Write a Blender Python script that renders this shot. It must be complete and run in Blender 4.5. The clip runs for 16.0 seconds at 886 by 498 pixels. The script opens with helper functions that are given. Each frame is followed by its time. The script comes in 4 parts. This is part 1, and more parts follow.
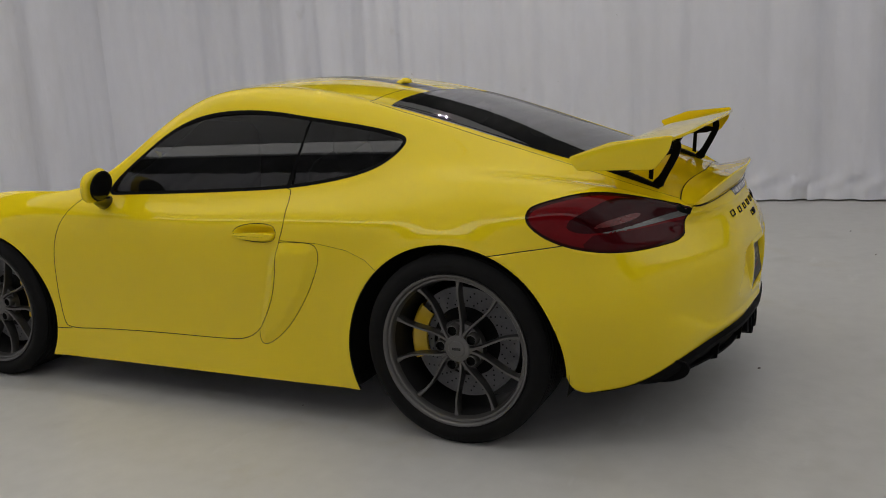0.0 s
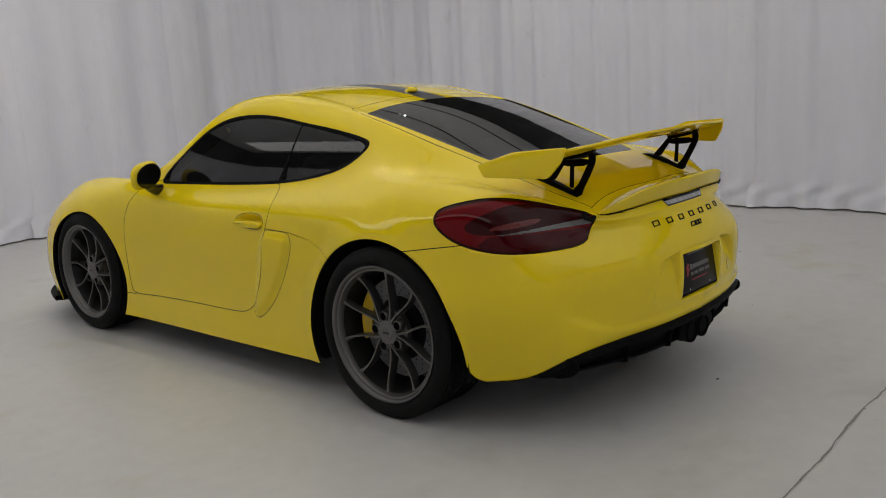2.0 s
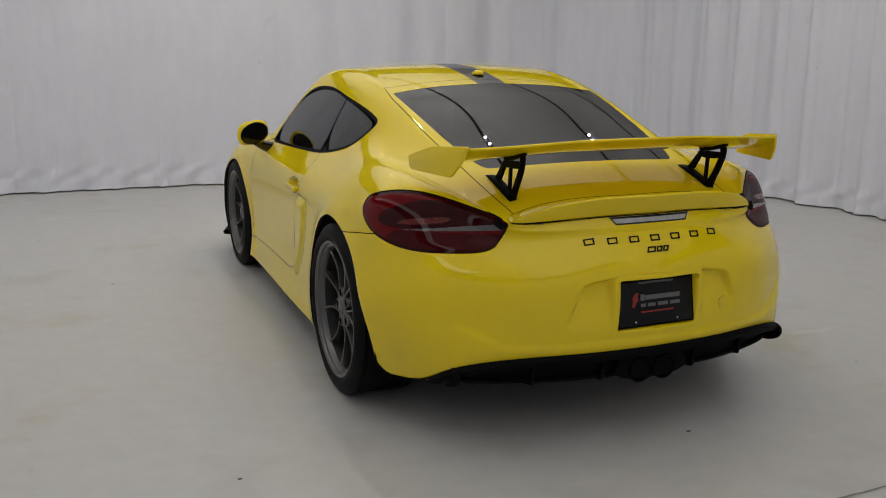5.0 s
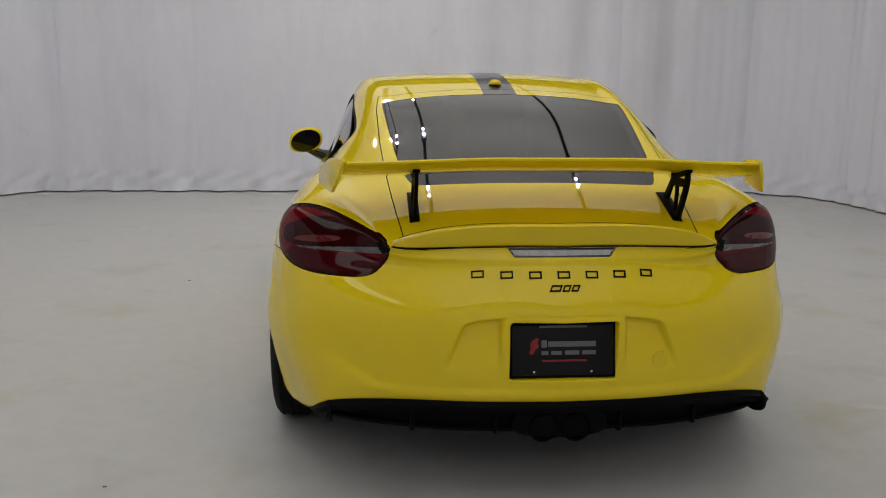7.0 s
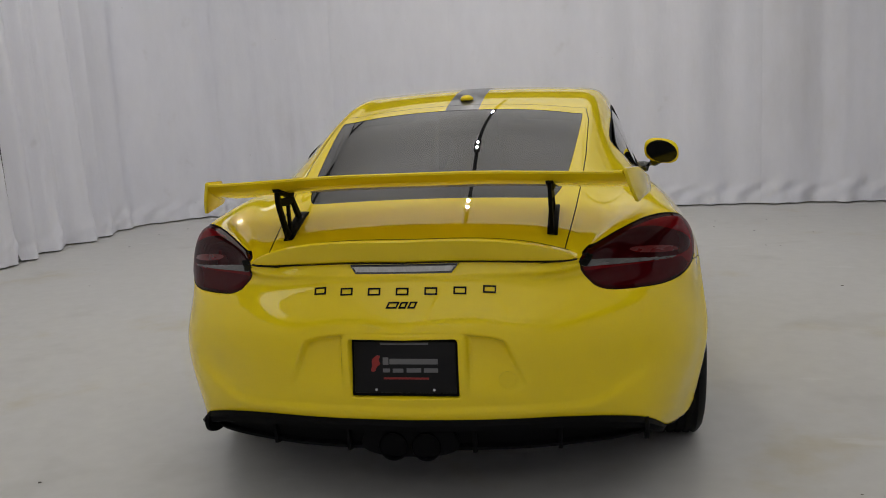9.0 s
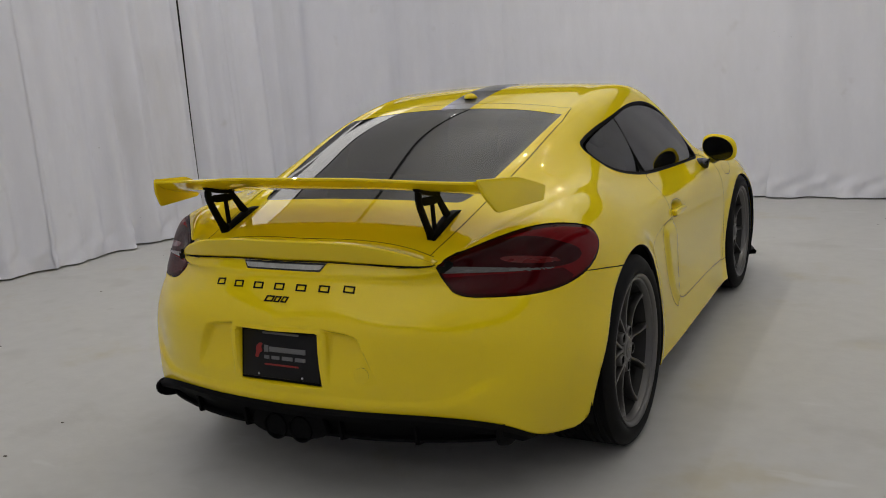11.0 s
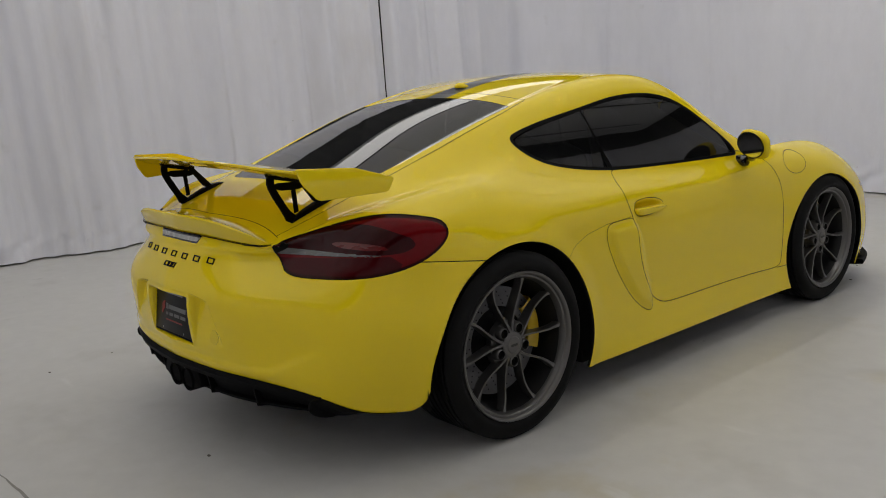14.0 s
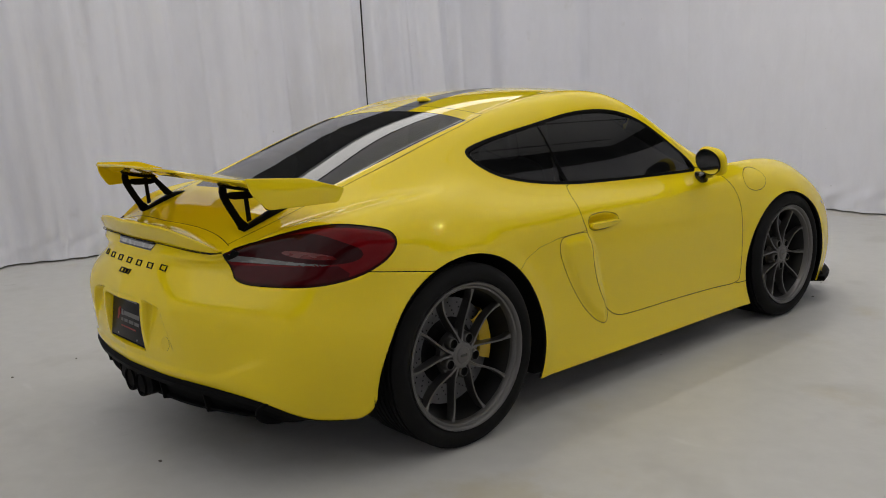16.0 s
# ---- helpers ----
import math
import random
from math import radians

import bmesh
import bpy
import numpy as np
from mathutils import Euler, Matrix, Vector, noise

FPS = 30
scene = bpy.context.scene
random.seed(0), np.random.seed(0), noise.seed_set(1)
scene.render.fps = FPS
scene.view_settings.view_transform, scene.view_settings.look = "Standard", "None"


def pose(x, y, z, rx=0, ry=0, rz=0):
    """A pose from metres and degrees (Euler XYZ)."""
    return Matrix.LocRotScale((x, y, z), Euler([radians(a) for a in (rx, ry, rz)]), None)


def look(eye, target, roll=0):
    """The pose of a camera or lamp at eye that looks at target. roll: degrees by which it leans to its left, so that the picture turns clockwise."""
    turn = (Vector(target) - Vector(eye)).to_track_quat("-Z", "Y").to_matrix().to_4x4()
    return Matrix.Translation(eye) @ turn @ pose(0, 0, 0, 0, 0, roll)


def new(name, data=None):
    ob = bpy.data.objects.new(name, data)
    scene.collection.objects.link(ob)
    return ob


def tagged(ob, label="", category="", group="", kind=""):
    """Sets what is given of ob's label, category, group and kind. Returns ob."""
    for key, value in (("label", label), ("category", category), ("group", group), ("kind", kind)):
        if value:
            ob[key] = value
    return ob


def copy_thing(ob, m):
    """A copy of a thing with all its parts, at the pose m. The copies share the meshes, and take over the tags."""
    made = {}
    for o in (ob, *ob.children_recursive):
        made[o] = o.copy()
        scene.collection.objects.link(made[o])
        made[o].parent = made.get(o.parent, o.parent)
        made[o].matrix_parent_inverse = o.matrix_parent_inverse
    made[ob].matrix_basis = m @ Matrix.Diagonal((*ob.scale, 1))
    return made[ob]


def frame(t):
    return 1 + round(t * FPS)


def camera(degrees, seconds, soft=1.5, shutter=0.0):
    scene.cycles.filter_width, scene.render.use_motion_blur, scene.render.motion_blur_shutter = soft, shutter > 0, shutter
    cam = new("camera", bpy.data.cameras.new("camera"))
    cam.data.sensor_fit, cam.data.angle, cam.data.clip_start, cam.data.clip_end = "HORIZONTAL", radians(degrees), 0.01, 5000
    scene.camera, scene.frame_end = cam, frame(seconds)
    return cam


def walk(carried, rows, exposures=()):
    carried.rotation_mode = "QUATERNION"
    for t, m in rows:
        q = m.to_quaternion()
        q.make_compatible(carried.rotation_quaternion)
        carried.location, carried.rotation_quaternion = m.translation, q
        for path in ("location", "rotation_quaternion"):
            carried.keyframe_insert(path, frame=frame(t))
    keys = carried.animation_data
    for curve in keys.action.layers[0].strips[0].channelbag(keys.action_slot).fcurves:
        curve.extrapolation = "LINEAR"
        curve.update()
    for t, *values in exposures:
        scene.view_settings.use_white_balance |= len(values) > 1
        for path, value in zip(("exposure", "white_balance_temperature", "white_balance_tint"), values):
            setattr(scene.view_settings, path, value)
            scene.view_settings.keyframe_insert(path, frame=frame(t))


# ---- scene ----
cam = camera(52.21, 16.0, 1.0)
walk(cam, [
    (0.0, look((-3.763, -1.354, 1.377), (-0.242, 0.359, 0.560), -3.45)),
    (0.5, look((-3.704, -1.643, 1.359), (-0.353, 0.389, 0.557), -3.74)),
    (1.0, look((-3.641, -1.983, 1.395), (-0.431, 0.286, 0.656), -3.76)),
    (1.5, look((-3.610, -2.264, 1.371), (-0.498, 0.139, 0.634), -3.47)),
    (2.0, look((-3.418, -2.542, 1.386), (-0.475, 0.052, 0.606), -3.38)),
    (2.5, look((-3.266, -2.763, 1.388), (-0.425, -0.050, 0.638), -3.18)),
    (3.0, look((-3.069, -2.988, 1.407), (-0.522, -0.000, 0.643), -2.97)),
    (3.5, look((-2.784, -3.142, 1.398), (-0.500, 0.052, 0.636), -2.33)),
    (4.0, look((-2.501, -3.318, 1.413), (-0.346, -0.033, 0.661), -1.51)),
    (4.2, look((-2.404, -3.379, 1.419), (-0.364, -0.026, 0.647), -1.04)),
    (6.3, look((-1.070, -3.579, 1.381), (-0.410, 0.259, 0.471), 0.22)),
    (6.5, look((-0.939, -3.562, 1.385), (-0.406, 0.301, 0.495), 0.14)),
    (7.0, look((-0.623, -3.545, 1.385), (-0.255, 0.354, 0.572), 0.69)),
    (7.5, look((-0.324, -3.554, 1.377), (-0.248, 0.371, 0.613), 0.11)),
    (8.0, look((0.013, -3.511, 1.390), (-0.218, 0.410, 0.633), -1.48)),
    (8.5, look((0.301, -3.514, 1.392), (-0.086, 0.393, 0.629), -2.37)),
    (8.7, look((0.422, -3.510, 1.355), (-0.088, 0.389, 0.625), -2.66)),
    (10.8, look((1.754, -3.259, 1.399), (-0.017, 0.242, 0.619), -3.51)),
    (11.0, look((1.872, -3.207, 1.412), (0.007, 0.248, 0.645), -3.52)),
    (11.5, look((2.177, -3.104, 1.396), (0.142, 0.269, 0.702), -3.46)),
    (12.0, look((2.458, -2.946, 1.400), (0.153, 0.243, 0.677), -3.43)),
    (12.5, look((2.689, -2.763, 1.398), (0.164, 0.248, 0.649), -3.78)),
    (13.0, look((2.918, -2.609, 1.381), (0.179, 0.213, 0.647), -3.97)),
    (13.5, look((3.087, -2.469, 1.382), (0.156, 0.140, 0.603), -3.93)),
    (14.0, look((3.255, -2.305, 1.393), (0.263, 0.228, 0.598), -3.30)),
    (14.5, look((3.339, -2.242, 1.389), (0.360, 0.314, 0.620), -2.75)),
    (15.0, look((3.379, -2.218, 1.383), (0.394, 0.334, 0.622), -2.54)),
    (15.5, look((3.395, -2.217, 1.385), (0.409, 0.331, 0.615), -2.69)),
    (16.0, look((3.398, -2.218, 1.387), (0.418, 0.346, 0.647), -2.39)),
], exposures=((0.0, 0.0), (4.2, 0.02), (6.5, 0.06), (8.7, 0.06), (11.0, 0.02), (13.5, 0.02), (14.5, 0.14), (15.5, 0.20), (16.0, 0.20)))

# ---------------------------------------------------------------- light
world = bpy.data.worlds.new("studio_world")
scene.world = world
world.use_nodes = True
world.node_tree.nodes["Background"].inputs[0].default_value = (0.9, 0.95, 1.0, 1)
world.node_tree.nodes["Background"].inputs[1].default_value = 0.02
LED_POWER = 2900.0
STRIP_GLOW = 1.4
# emission added to the ceiling cloth as soft fill
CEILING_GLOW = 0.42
GROUND = -0.016

# ---------------------------------------------------------------- materials


def material(name, color, rough=0.5, metal=0.0, coat=0.0, grain=0.0, grain_size=40.0, stain=None, stain_size=1.2, stain_amount=0.0,
             bump=0.0, bump_size=80.0, spec=0.5, trans=0.0, ior=1.5, emit=0.0, coat_rough=0.03, stretch=(1, 1, 1)):
    """A principled surface with variation at a fine and a coarse scale."""
    m = bpy.data.materials.new(name)
    m.use_nodes = True
    t = m.node_tree
    b = t.nodes["Principled BSDF"]
    b.inputs["Base Color"].default_value = (*color, 1)
    b.inputs["Roughness"].default_value = rough
    b.inputs["Metallic"].default_value = metal
    b.inputs["Coat Weight"].default_value = coat
    b.inputs["Coat Roughness"].default_value = coat_rough
    b.inputs["Specular IOR Level"].default_value = spec
    b.inputs["Transmission Weight"].default_value = trans
    b.inputs["IOR"].default_value = ior
    if emit:
        b.inputs["Emission Color"].default_value = (*color, 1)
        b.inputs["Emission Strength"].default_value = emit
    where = t.nodes.new("ShaderNodeTexCoord")
    mapping = t.nodes.new("ShaderNodeMapping")
    mapping.inputs["Scale"].default_value = stretch
    t.links.new(where.outputs["Object"], mapping.inputs["Vector"])

    def noise_node(size, detail, rough_=0.55):
        n = t.nodes.new("ShaderNodeTexNoise")
        n.inputs["Scale"].default_value, n.inputs["Detail"].default_value, n.inputs["Roughness"].default_value = size, detail, rough_
        t.links.new(mapping.outputs["Vector"], n.inputs["Vector"])
        return n

    out = None
    if grain:
        n = noise_node(grain_size, 5)
        r = t.nodes.new("ShaderNodeMapRange")
        r.inputs["To Min"].default_value, r.inputs["To Max"].default_value = 1 - grain, 1 + grain
        t.links.new(n.outputs["Fac"], r.inputs["Value"])
        mul = t.nodes.new("ShaderNodeVectorMath")
        mul.operation = "SCALE"
        mul.inputs[0].default_value = color
        t.links.new(r.outputs["Result"], mul.inputs["Scale"])
        out = mul.outputs["Vector"]
        r2 = t.nodes.new("ShaderNodeMapRange")
        r2.inputs["To Min"].default_value, r2.inputs["To Max"].default_value = max(rough - 0.6 * grain, 0), rough + 0.6 * grain
        n2 = noise_node(grain_size * 0.13, 4)
        t.links.new(n2.outputs["Fac"], r2.inputs["Value"])
        t.links.new(r2.outputs["Result"], b.inputs["Roughness"])
    if stain:
        n = noise_node(stain_size, 6, 0.62)
        r = t.nodes.new("ShaderNodeMapRange")
        r.interpolation_type = "SMOOTHSTEP"
        r.inputs["From Min"].default_value, r.inputs["From Max"].default_value = 0.56, 0.74
        r.inputs["To Max"].default_value = stain_amount
        t.links.new(n.outputs["Fac"], r.inputs["Value"])
        mix = t.nodes.new("ShaderNodeMix")
        mix.data_type = "RGBA"
        mix.inputs["A"].default_value = (*color, 1)
        mix.inputs["B"].default_value = (*stain, 1)
        if out:
            t.links.new(out, mix.inputs["A"])
        t.links.new(r.outputs["Result"], mix.inputs["Factor"])
        out = mix.outputs["Result"]
    if out:
        t.links.new(out, b.inputs["Base Color"])
    if bump:
        n = noise_node(bump_size, 4)
        bm_ = t.nodes.new("ShaderNodeBump")
        bm_.inputs["Strength"].default_value, bm_.inputs["Distance"].default_value = 1.0, bump
        t.links.new(n.outputs["Fac"], bm_.inputs["Height"])
        t.links.new(bm_.outputs["Normal"], b.inputs["Normal"])
    return m


PAINT = material("yellow_paint", (0.87, 0.663, 0.008), 0.45, coat=1.0, spec=0.0, grain=0.012, grain_size=300, coat_rough=0.015)
BLACK = material("satin_black_plastic", (0.0045, 0.0045, 0.005), 0.55, spec=0.04, grain=0.12, grain_size=120)
MATT_BLACK = material("matt_black", (0.006, 0.006, 0.006), 0.85, spec=0.15, grain=0.2)
GLOSS_BLACK = material("gloss_black", (0.006, 0.006, 0.007), 0.12, coat=0.5)
STRIPE = material("dark_stripe_film", (0.035, 0.036, 0.040), 0.30, coat=0.4, grain=0.05, grain_size=200)
RUBBER = material("tyre_rubber", (0.007, 0.007, 0.007), 0.65, spec=0.12, grain=0.25, grain_size=60, stain=(0.02, 0.019, 0.018), stain_size=5, stain_amount=0.3)
RIM = material("satin_platinum_alloy", (0.14, 0.136, 0.132), 0.36, metal=0.8, grain=0.06, grain_size=220)
RIM_DARK = material("dark_alloy_barrel", (0.018, 0.018, 0.018), 0.45, metal=0.4, grain=0.1)
DISC = material("brake_disc_steel", (0.14, 0.14, 0.147), 0.50, metal=0.5, grain=0.2, grain_size=90)
CALIPER = material("yellow_caliper", (0.70, 0.46, 0.01), 0.35, coat=0.4, grain=0.05)
CHROME = material("polished_metal", (0.55, 0.55, 0.56), 0.12, metal=1.0)
LENS_RED = material("dark_red_lens", (0.13, 0.002, 0.004), 0.22, coat=0.4, coat_rough=0.02, spec=0.0, grain=0.25, grain_size=18)
LENS_DEEP = material("deep_red_lens", (0.050, 0.0015, 0.003), 0.22, coat=0.4, coat_rough=0.02, spec=0.0, grain=0.2, grain_size=18)
LENS_BRIGHT = material("red_reflector_grid", (0.10, 0.002, 0.002), 0.2, coat=0.4, coat_rough=0.02, spec=0.3, grain=0.6, grain_size=90, stretch=(1, 1, 3))
LENS_SMOKE = material("smoked_red_lens", (0.028, 0.0012, 0.002), 0.25, coat=0.4, coat_rough=0.02, spec=0.0, grain=0.3, grain_size=14)
LENS_CLEAR = material("clear_ribbed_lens", (0.10, 0.096, 0.096), 0.2, coat=0.5, grain=0.5, grain_size=60, stretch=(1, 1, 6))
LENS_WHITE = material("clear_brake_lens", (0.42, 0.42, 0.42), 0.25, coat=0.4, grain=0.3, grain_size=70, stretch=(3, 1, 1))
TINT = material("tinted_glass", (0.05, 0.052, 0.055), 0.0, ior=1.52, trans=0.9)
LEATHER = material("dark_leather", (0.02, 0.018, 0.018), 0.5, grain=0.1)
PLATE_BLACK = material("plate_black", (0.007, 0.007, 0.008), 0.4, spec=0.2, grain=0.1)
PRINT_GREY = material("grey_print", (0.13, 0.13, 0.135), 0.4)
PRINT_RED = material("red_print", (0.26, 0.014, 0.010), 0.4)
CURTAIN = material("white_drape", (0.745, 0.75, 0.81), 0.85, spec=0.2, grain=0.05, grain_size=9, stain=(0.46, 0.43, 0.38), stain_size=0.55,
                   stain_amount=0.22, bump=0.003, bump_size=26, stretch=(1, 1, 0.35))


def smudge(m, color, size, low, high, amount, stretch=(1, 1, 1)):
    """Scattered marks of another colour over a surface."""
    t = m.node_tree
    b = t.nodes["Principled BSDF"]
    under = b.inputs["Base Color"].links[0].from_socket
    where, mapping, n, r, mix = (t.nodes.new("ShaderNode" + k) for k in ("TexCoord", "Mapping", "TexNoise", "MapRange", "Mix"))
    mapping.inputs["Scale"].default_value, mapping.inputs["Location"].default_value = stretch, (3.1, 7.7, 1.9)
    n.inputs["Scale"].default_value, n.inputs["Detail"].default_value, n.inputs["Roughness"].default_value = size, 3, 0.5
    r.interpolation_type = "SMOOTHSTEP"
    r.inputs["From Min"].default_value, r.inputs["From Max"].default_value, r.inputs["To Max"].default_value = low, high, amount
    mix.data_type = "RGBA"
    mix.inputs["B"].default_value = (*color, 1)
    t.links.new(where.outputs["Object"], mapping.inputs["Vector"])
    t.links.new(mapping.outputs["Vector"], n.inputs["Vector"])
    t.links.new(n.outputs["Fac"], r.inputs["Value"])
    t.links.new(r.outputs["Result"], mix.inputs["Factor"])
    t.links.new(under, mix.inputs["A"])
    t.links.new(mix.outputs["Result"], b.inputs["Base Color"])


smudge(CURTAIN, (0.42, 0.40, 0.37), 4.0, 0.66, 0.82, 0.22)
smudge(CURTAIN, (0.30, 0.29, 0.28), 23.0, 0.76, 0.82, 0.5)
DRAPE_BLACK = material("black_drape", (0.012, 0.012, 0.013), 0.6, spec=0.35, grain=0.1, grain_size=9)
DRAPE_DARK = material("dark_drape", (0.17, 0.17, 0.175), 0.9, spec=0.2, grain=0.1, grain_size=9)
WALL_DARK = material("dark_wall_paint", (0.035, 0.035, 0.037), 0.8, spec=0.2, grain=0.1, grain_size=5, stain=(0.06, 0.06, 0.06), stain_size=1.0, stain_amount=0.5)
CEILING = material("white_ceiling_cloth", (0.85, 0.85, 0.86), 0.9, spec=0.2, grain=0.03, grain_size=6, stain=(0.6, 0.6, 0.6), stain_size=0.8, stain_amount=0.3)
# emission added to the cloth stands in for its lighting, uneven, with soft creases
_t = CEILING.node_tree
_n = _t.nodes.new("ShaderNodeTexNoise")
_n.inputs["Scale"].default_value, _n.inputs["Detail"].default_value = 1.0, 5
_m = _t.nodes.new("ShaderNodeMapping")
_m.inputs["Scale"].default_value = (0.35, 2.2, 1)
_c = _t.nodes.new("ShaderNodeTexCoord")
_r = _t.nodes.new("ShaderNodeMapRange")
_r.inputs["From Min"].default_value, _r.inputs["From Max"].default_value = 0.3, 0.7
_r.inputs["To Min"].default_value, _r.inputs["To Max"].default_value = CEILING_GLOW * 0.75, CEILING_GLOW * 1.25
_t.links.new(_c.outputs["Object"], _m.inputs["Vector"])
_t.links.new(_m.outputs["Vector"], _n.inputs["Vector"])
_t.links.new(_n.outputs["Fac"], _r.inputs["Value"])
# this added emission is stronger over the middle of the cloth than its sides
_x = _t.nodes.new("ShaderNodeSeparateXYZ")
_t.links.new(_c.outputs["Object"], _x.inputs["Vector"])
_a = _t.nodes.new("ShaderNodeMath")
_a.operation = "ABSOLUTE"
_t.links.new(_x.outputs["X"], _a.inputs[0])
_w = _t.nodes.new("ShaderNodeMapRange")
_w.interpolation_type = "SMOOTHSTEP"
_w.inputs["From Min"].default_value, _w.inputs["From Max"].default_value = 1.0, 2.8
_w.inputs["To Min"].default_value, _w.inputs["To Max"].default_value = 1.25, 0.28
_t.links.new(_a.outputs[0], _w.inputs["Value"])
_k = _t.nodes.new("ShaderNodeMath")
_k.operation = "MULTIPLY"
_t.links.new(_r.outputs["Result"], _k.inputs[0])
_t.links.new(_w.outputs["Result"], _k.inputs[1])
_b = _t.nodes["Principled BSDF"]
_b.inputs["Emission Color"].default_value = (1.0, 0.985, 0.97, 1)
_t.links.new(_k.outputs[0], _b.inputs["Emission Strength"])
FLOOR = material("painted_concrete", (0.53, 0.525, 0.505), 0.40, grain=0.085, grain_size=11, stain=(0.45, 0.40, 0.27), stain_size=1.1,
                 stain_amount=0.6, bump=0.0009, bump_size=30)
smudge(FLOOR, (0.38, 0.37, 0.34), 2.3, 0.58, 0.74, 0.35)
smudge(FLOOR, (0.30, 0.29, 0.27), 9.0, 0.70, 0.78, 0.35, (1, .35, 1))
smudge(FLOOR, (0.62, 0.62, 0.61), 6.0, 0.66, 0.74, 0.5, (.3, 1, 1))
CRACK = material("joint_dirt", (0.26, 0.25, 0.23), 0.9, grain=0.4)
DIRT = material("floor_debris", (0.14, 0.125, 0.11), 0.9, grain=0.3)
STEEL_DARK = material("dark_steel", (0.05, 0.05, 0.052), 0.5, metal=0.3, grain=0.1)
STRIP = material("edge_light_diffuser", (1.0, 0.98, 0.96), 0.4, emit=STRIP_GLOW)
LED = material("led_module", (1.0, 0.97, 0.93), 0.4, emit=LED_POWER)

# ---------------------------------------------------------------- helpers of this scene


def mesh_object(name, verts, faces, mat, parent=None, label="", normals=None, smooth=True):
    me = bpy.data.meshes.new(name)
    me.from_pydata([tuple(v) for v in np.asarray(verts, float).tolist()], [], [tuple(f) for f in (faces.tolist() if isinstance(faces, np.ndarray) else faces)])
    me.materials.append(mat)
    if smooth:
        me.polygons.foreach_set("use_smooth", [True] * len(me.polygons))
    if normals is not None:
        me.normals_split_custom_set_from_vertices(np.asarray(normals, float).tolist())
    me.update()
    ob = new(name, me)
    if parent:
        ob.parent = parent
    if label:
        tagged(ob, label)
    return ob


def part(name, bm, mat, parent, label="", smooth=False, matrix=None):
    """One bmesh as one mesh object under a thing or a part."""
    me = bpy.data.meshes.new(name)
    bmesh.ops.recalc_face_normals(bm, faces=bm.faces)
    if matrix is not None:
        bm.transform(matrix)
    bm.to_mesh(me)
    bm.free()
    me.materials.append(mat)
    if smooth:
        me.polygons.foreach_set("use_smooth", [True] * len(me.polygons))
        me.set_sharp_from_angle(angle=radians(38))
    ob = new(name, me)
    if parent:
        ob.parent = parent
    if label:
        tagged(ob, label)
    return ob


def empty(name, parent=None, at=(0, 0, 0)):
    ob = new(name)
    ob.location = at
    ob.empty_display_size = 0.1
    if parent:
        ob.parent = parent
    return ob


def box_bm(x0, x1, y0, y1, z0, z1, bevel=0.0, segments=2):
    bm = bmesh.new()
    bmesh.ops.create_cube(bm, size=1, matrix=Matrix.Translation(((x0 + x1) / 2, (y0 + y1) / 2, (z0 + z1) / 2)) @ Matrix.Diagonal((x1 - x0, y1 - y0, z1 - z0, 1)))
    if bevel:
        bmesh.ops.bevel(bm, geom=bm.edges[:], offset=bevel, segments=segments, profile=0.5, affect="EDGES")
    return bm


def lathe_bm(profile, steps=96, axis="X", start=0.0, sweep=2 * math.pi):
    """Turn (along, radius) pairs round the x axis."""
    bm = bmesh.new()
    closed = abs(sweep - 2 * math.pi) < 1e-6
    count = steps if closed else steps + 1
    rings = []
    for i in range(count):
        a = start + sweep * i / steps
        rings.append([bm.verts.new((x, r * math.cos(a), r * math.sin(a))) for x, r in profile])
    for i in range(steps):
        p, q = rings[i], rings[(i + 1) % count]
        for j in range(len(profile) - 1):
            bm.faces.new((p[j], q[j], q[j + 1], p[j + 1]))
    return bm


def prism_bm(outline, depth0, depth1, plane="yz", bevel=0.0):
    """A flat outline given thickness: in plane yz it runs along x, in xz along y, in xy along z."""
    bm = bmesh.new()

    def place(p, d):
        return {"yz": (d, p[0], p[1]), "xz": (p[0], d, p[1]), "xy": (p[0], p[1], d)}[plane]

    a = [bm.verts.new(place(p, depth0)) for p in outline]
    b = [bm.verts.new(place(p, depth1)) for p in outline]
    bm.faces.new(a)
    bm.faces.new(b[::-1])
    n = len(outline)
    for i in range(n):
        bm.faces.new((a[i], a[(i + 1) % n], b[(i + 1) % n], b[i]))
    bmesh.ops.recalc_face_normals(bm, faces=bm.faces)
    if bevel:
        edges = [e for e in bm.edges if e.verts[0] in a and e.verts[1] in a or e.verts[0] in b and e.verts[1] in b]
        bmesh.ops.bevel(bm, geom=edges, offset=bevel, segments=2, profile=0.5, affect="EDGES")
    return bm


def tube_bm(points, radius, sides=8, flat=1.0):
    """A bar of round section through points; flat squeezes it along x."""
    bm = bmesh.new()
    pts = [Vector(p) for p in points]
    rings = []
    for i, p in enumerate(pts):
        d = (pts[min(i + 1, len(pts) - 1)] - pts[max(i - 1, 0)]).normalized()
        side = Vector((1, 0, 0)) if abs(d.x) < 0.8 else Vector((0, 0, 1))
        u = (side - d * side.dot(d)).normalized()
        w = d.cross(u)
        r = radius[i] if isinstance(radius, (list, tuple)) else radius
        rings.append([bm.verts.new(p + (u * math.cos(a) * flat + w * math.sin(a)) * r) for a in (2 * math.pi * k / sides for k in range(sides))])
    for p, q in zip(rings, rings[1:]):
        for k in range(sides):
            bm.faces.new((p[k], p[(k + 1) % sides], q[(k + 1) % sides], q[k]))
    bm.faces.new(rings[0][::-1])
    bm.faces.new(rings[-1])
    return bm


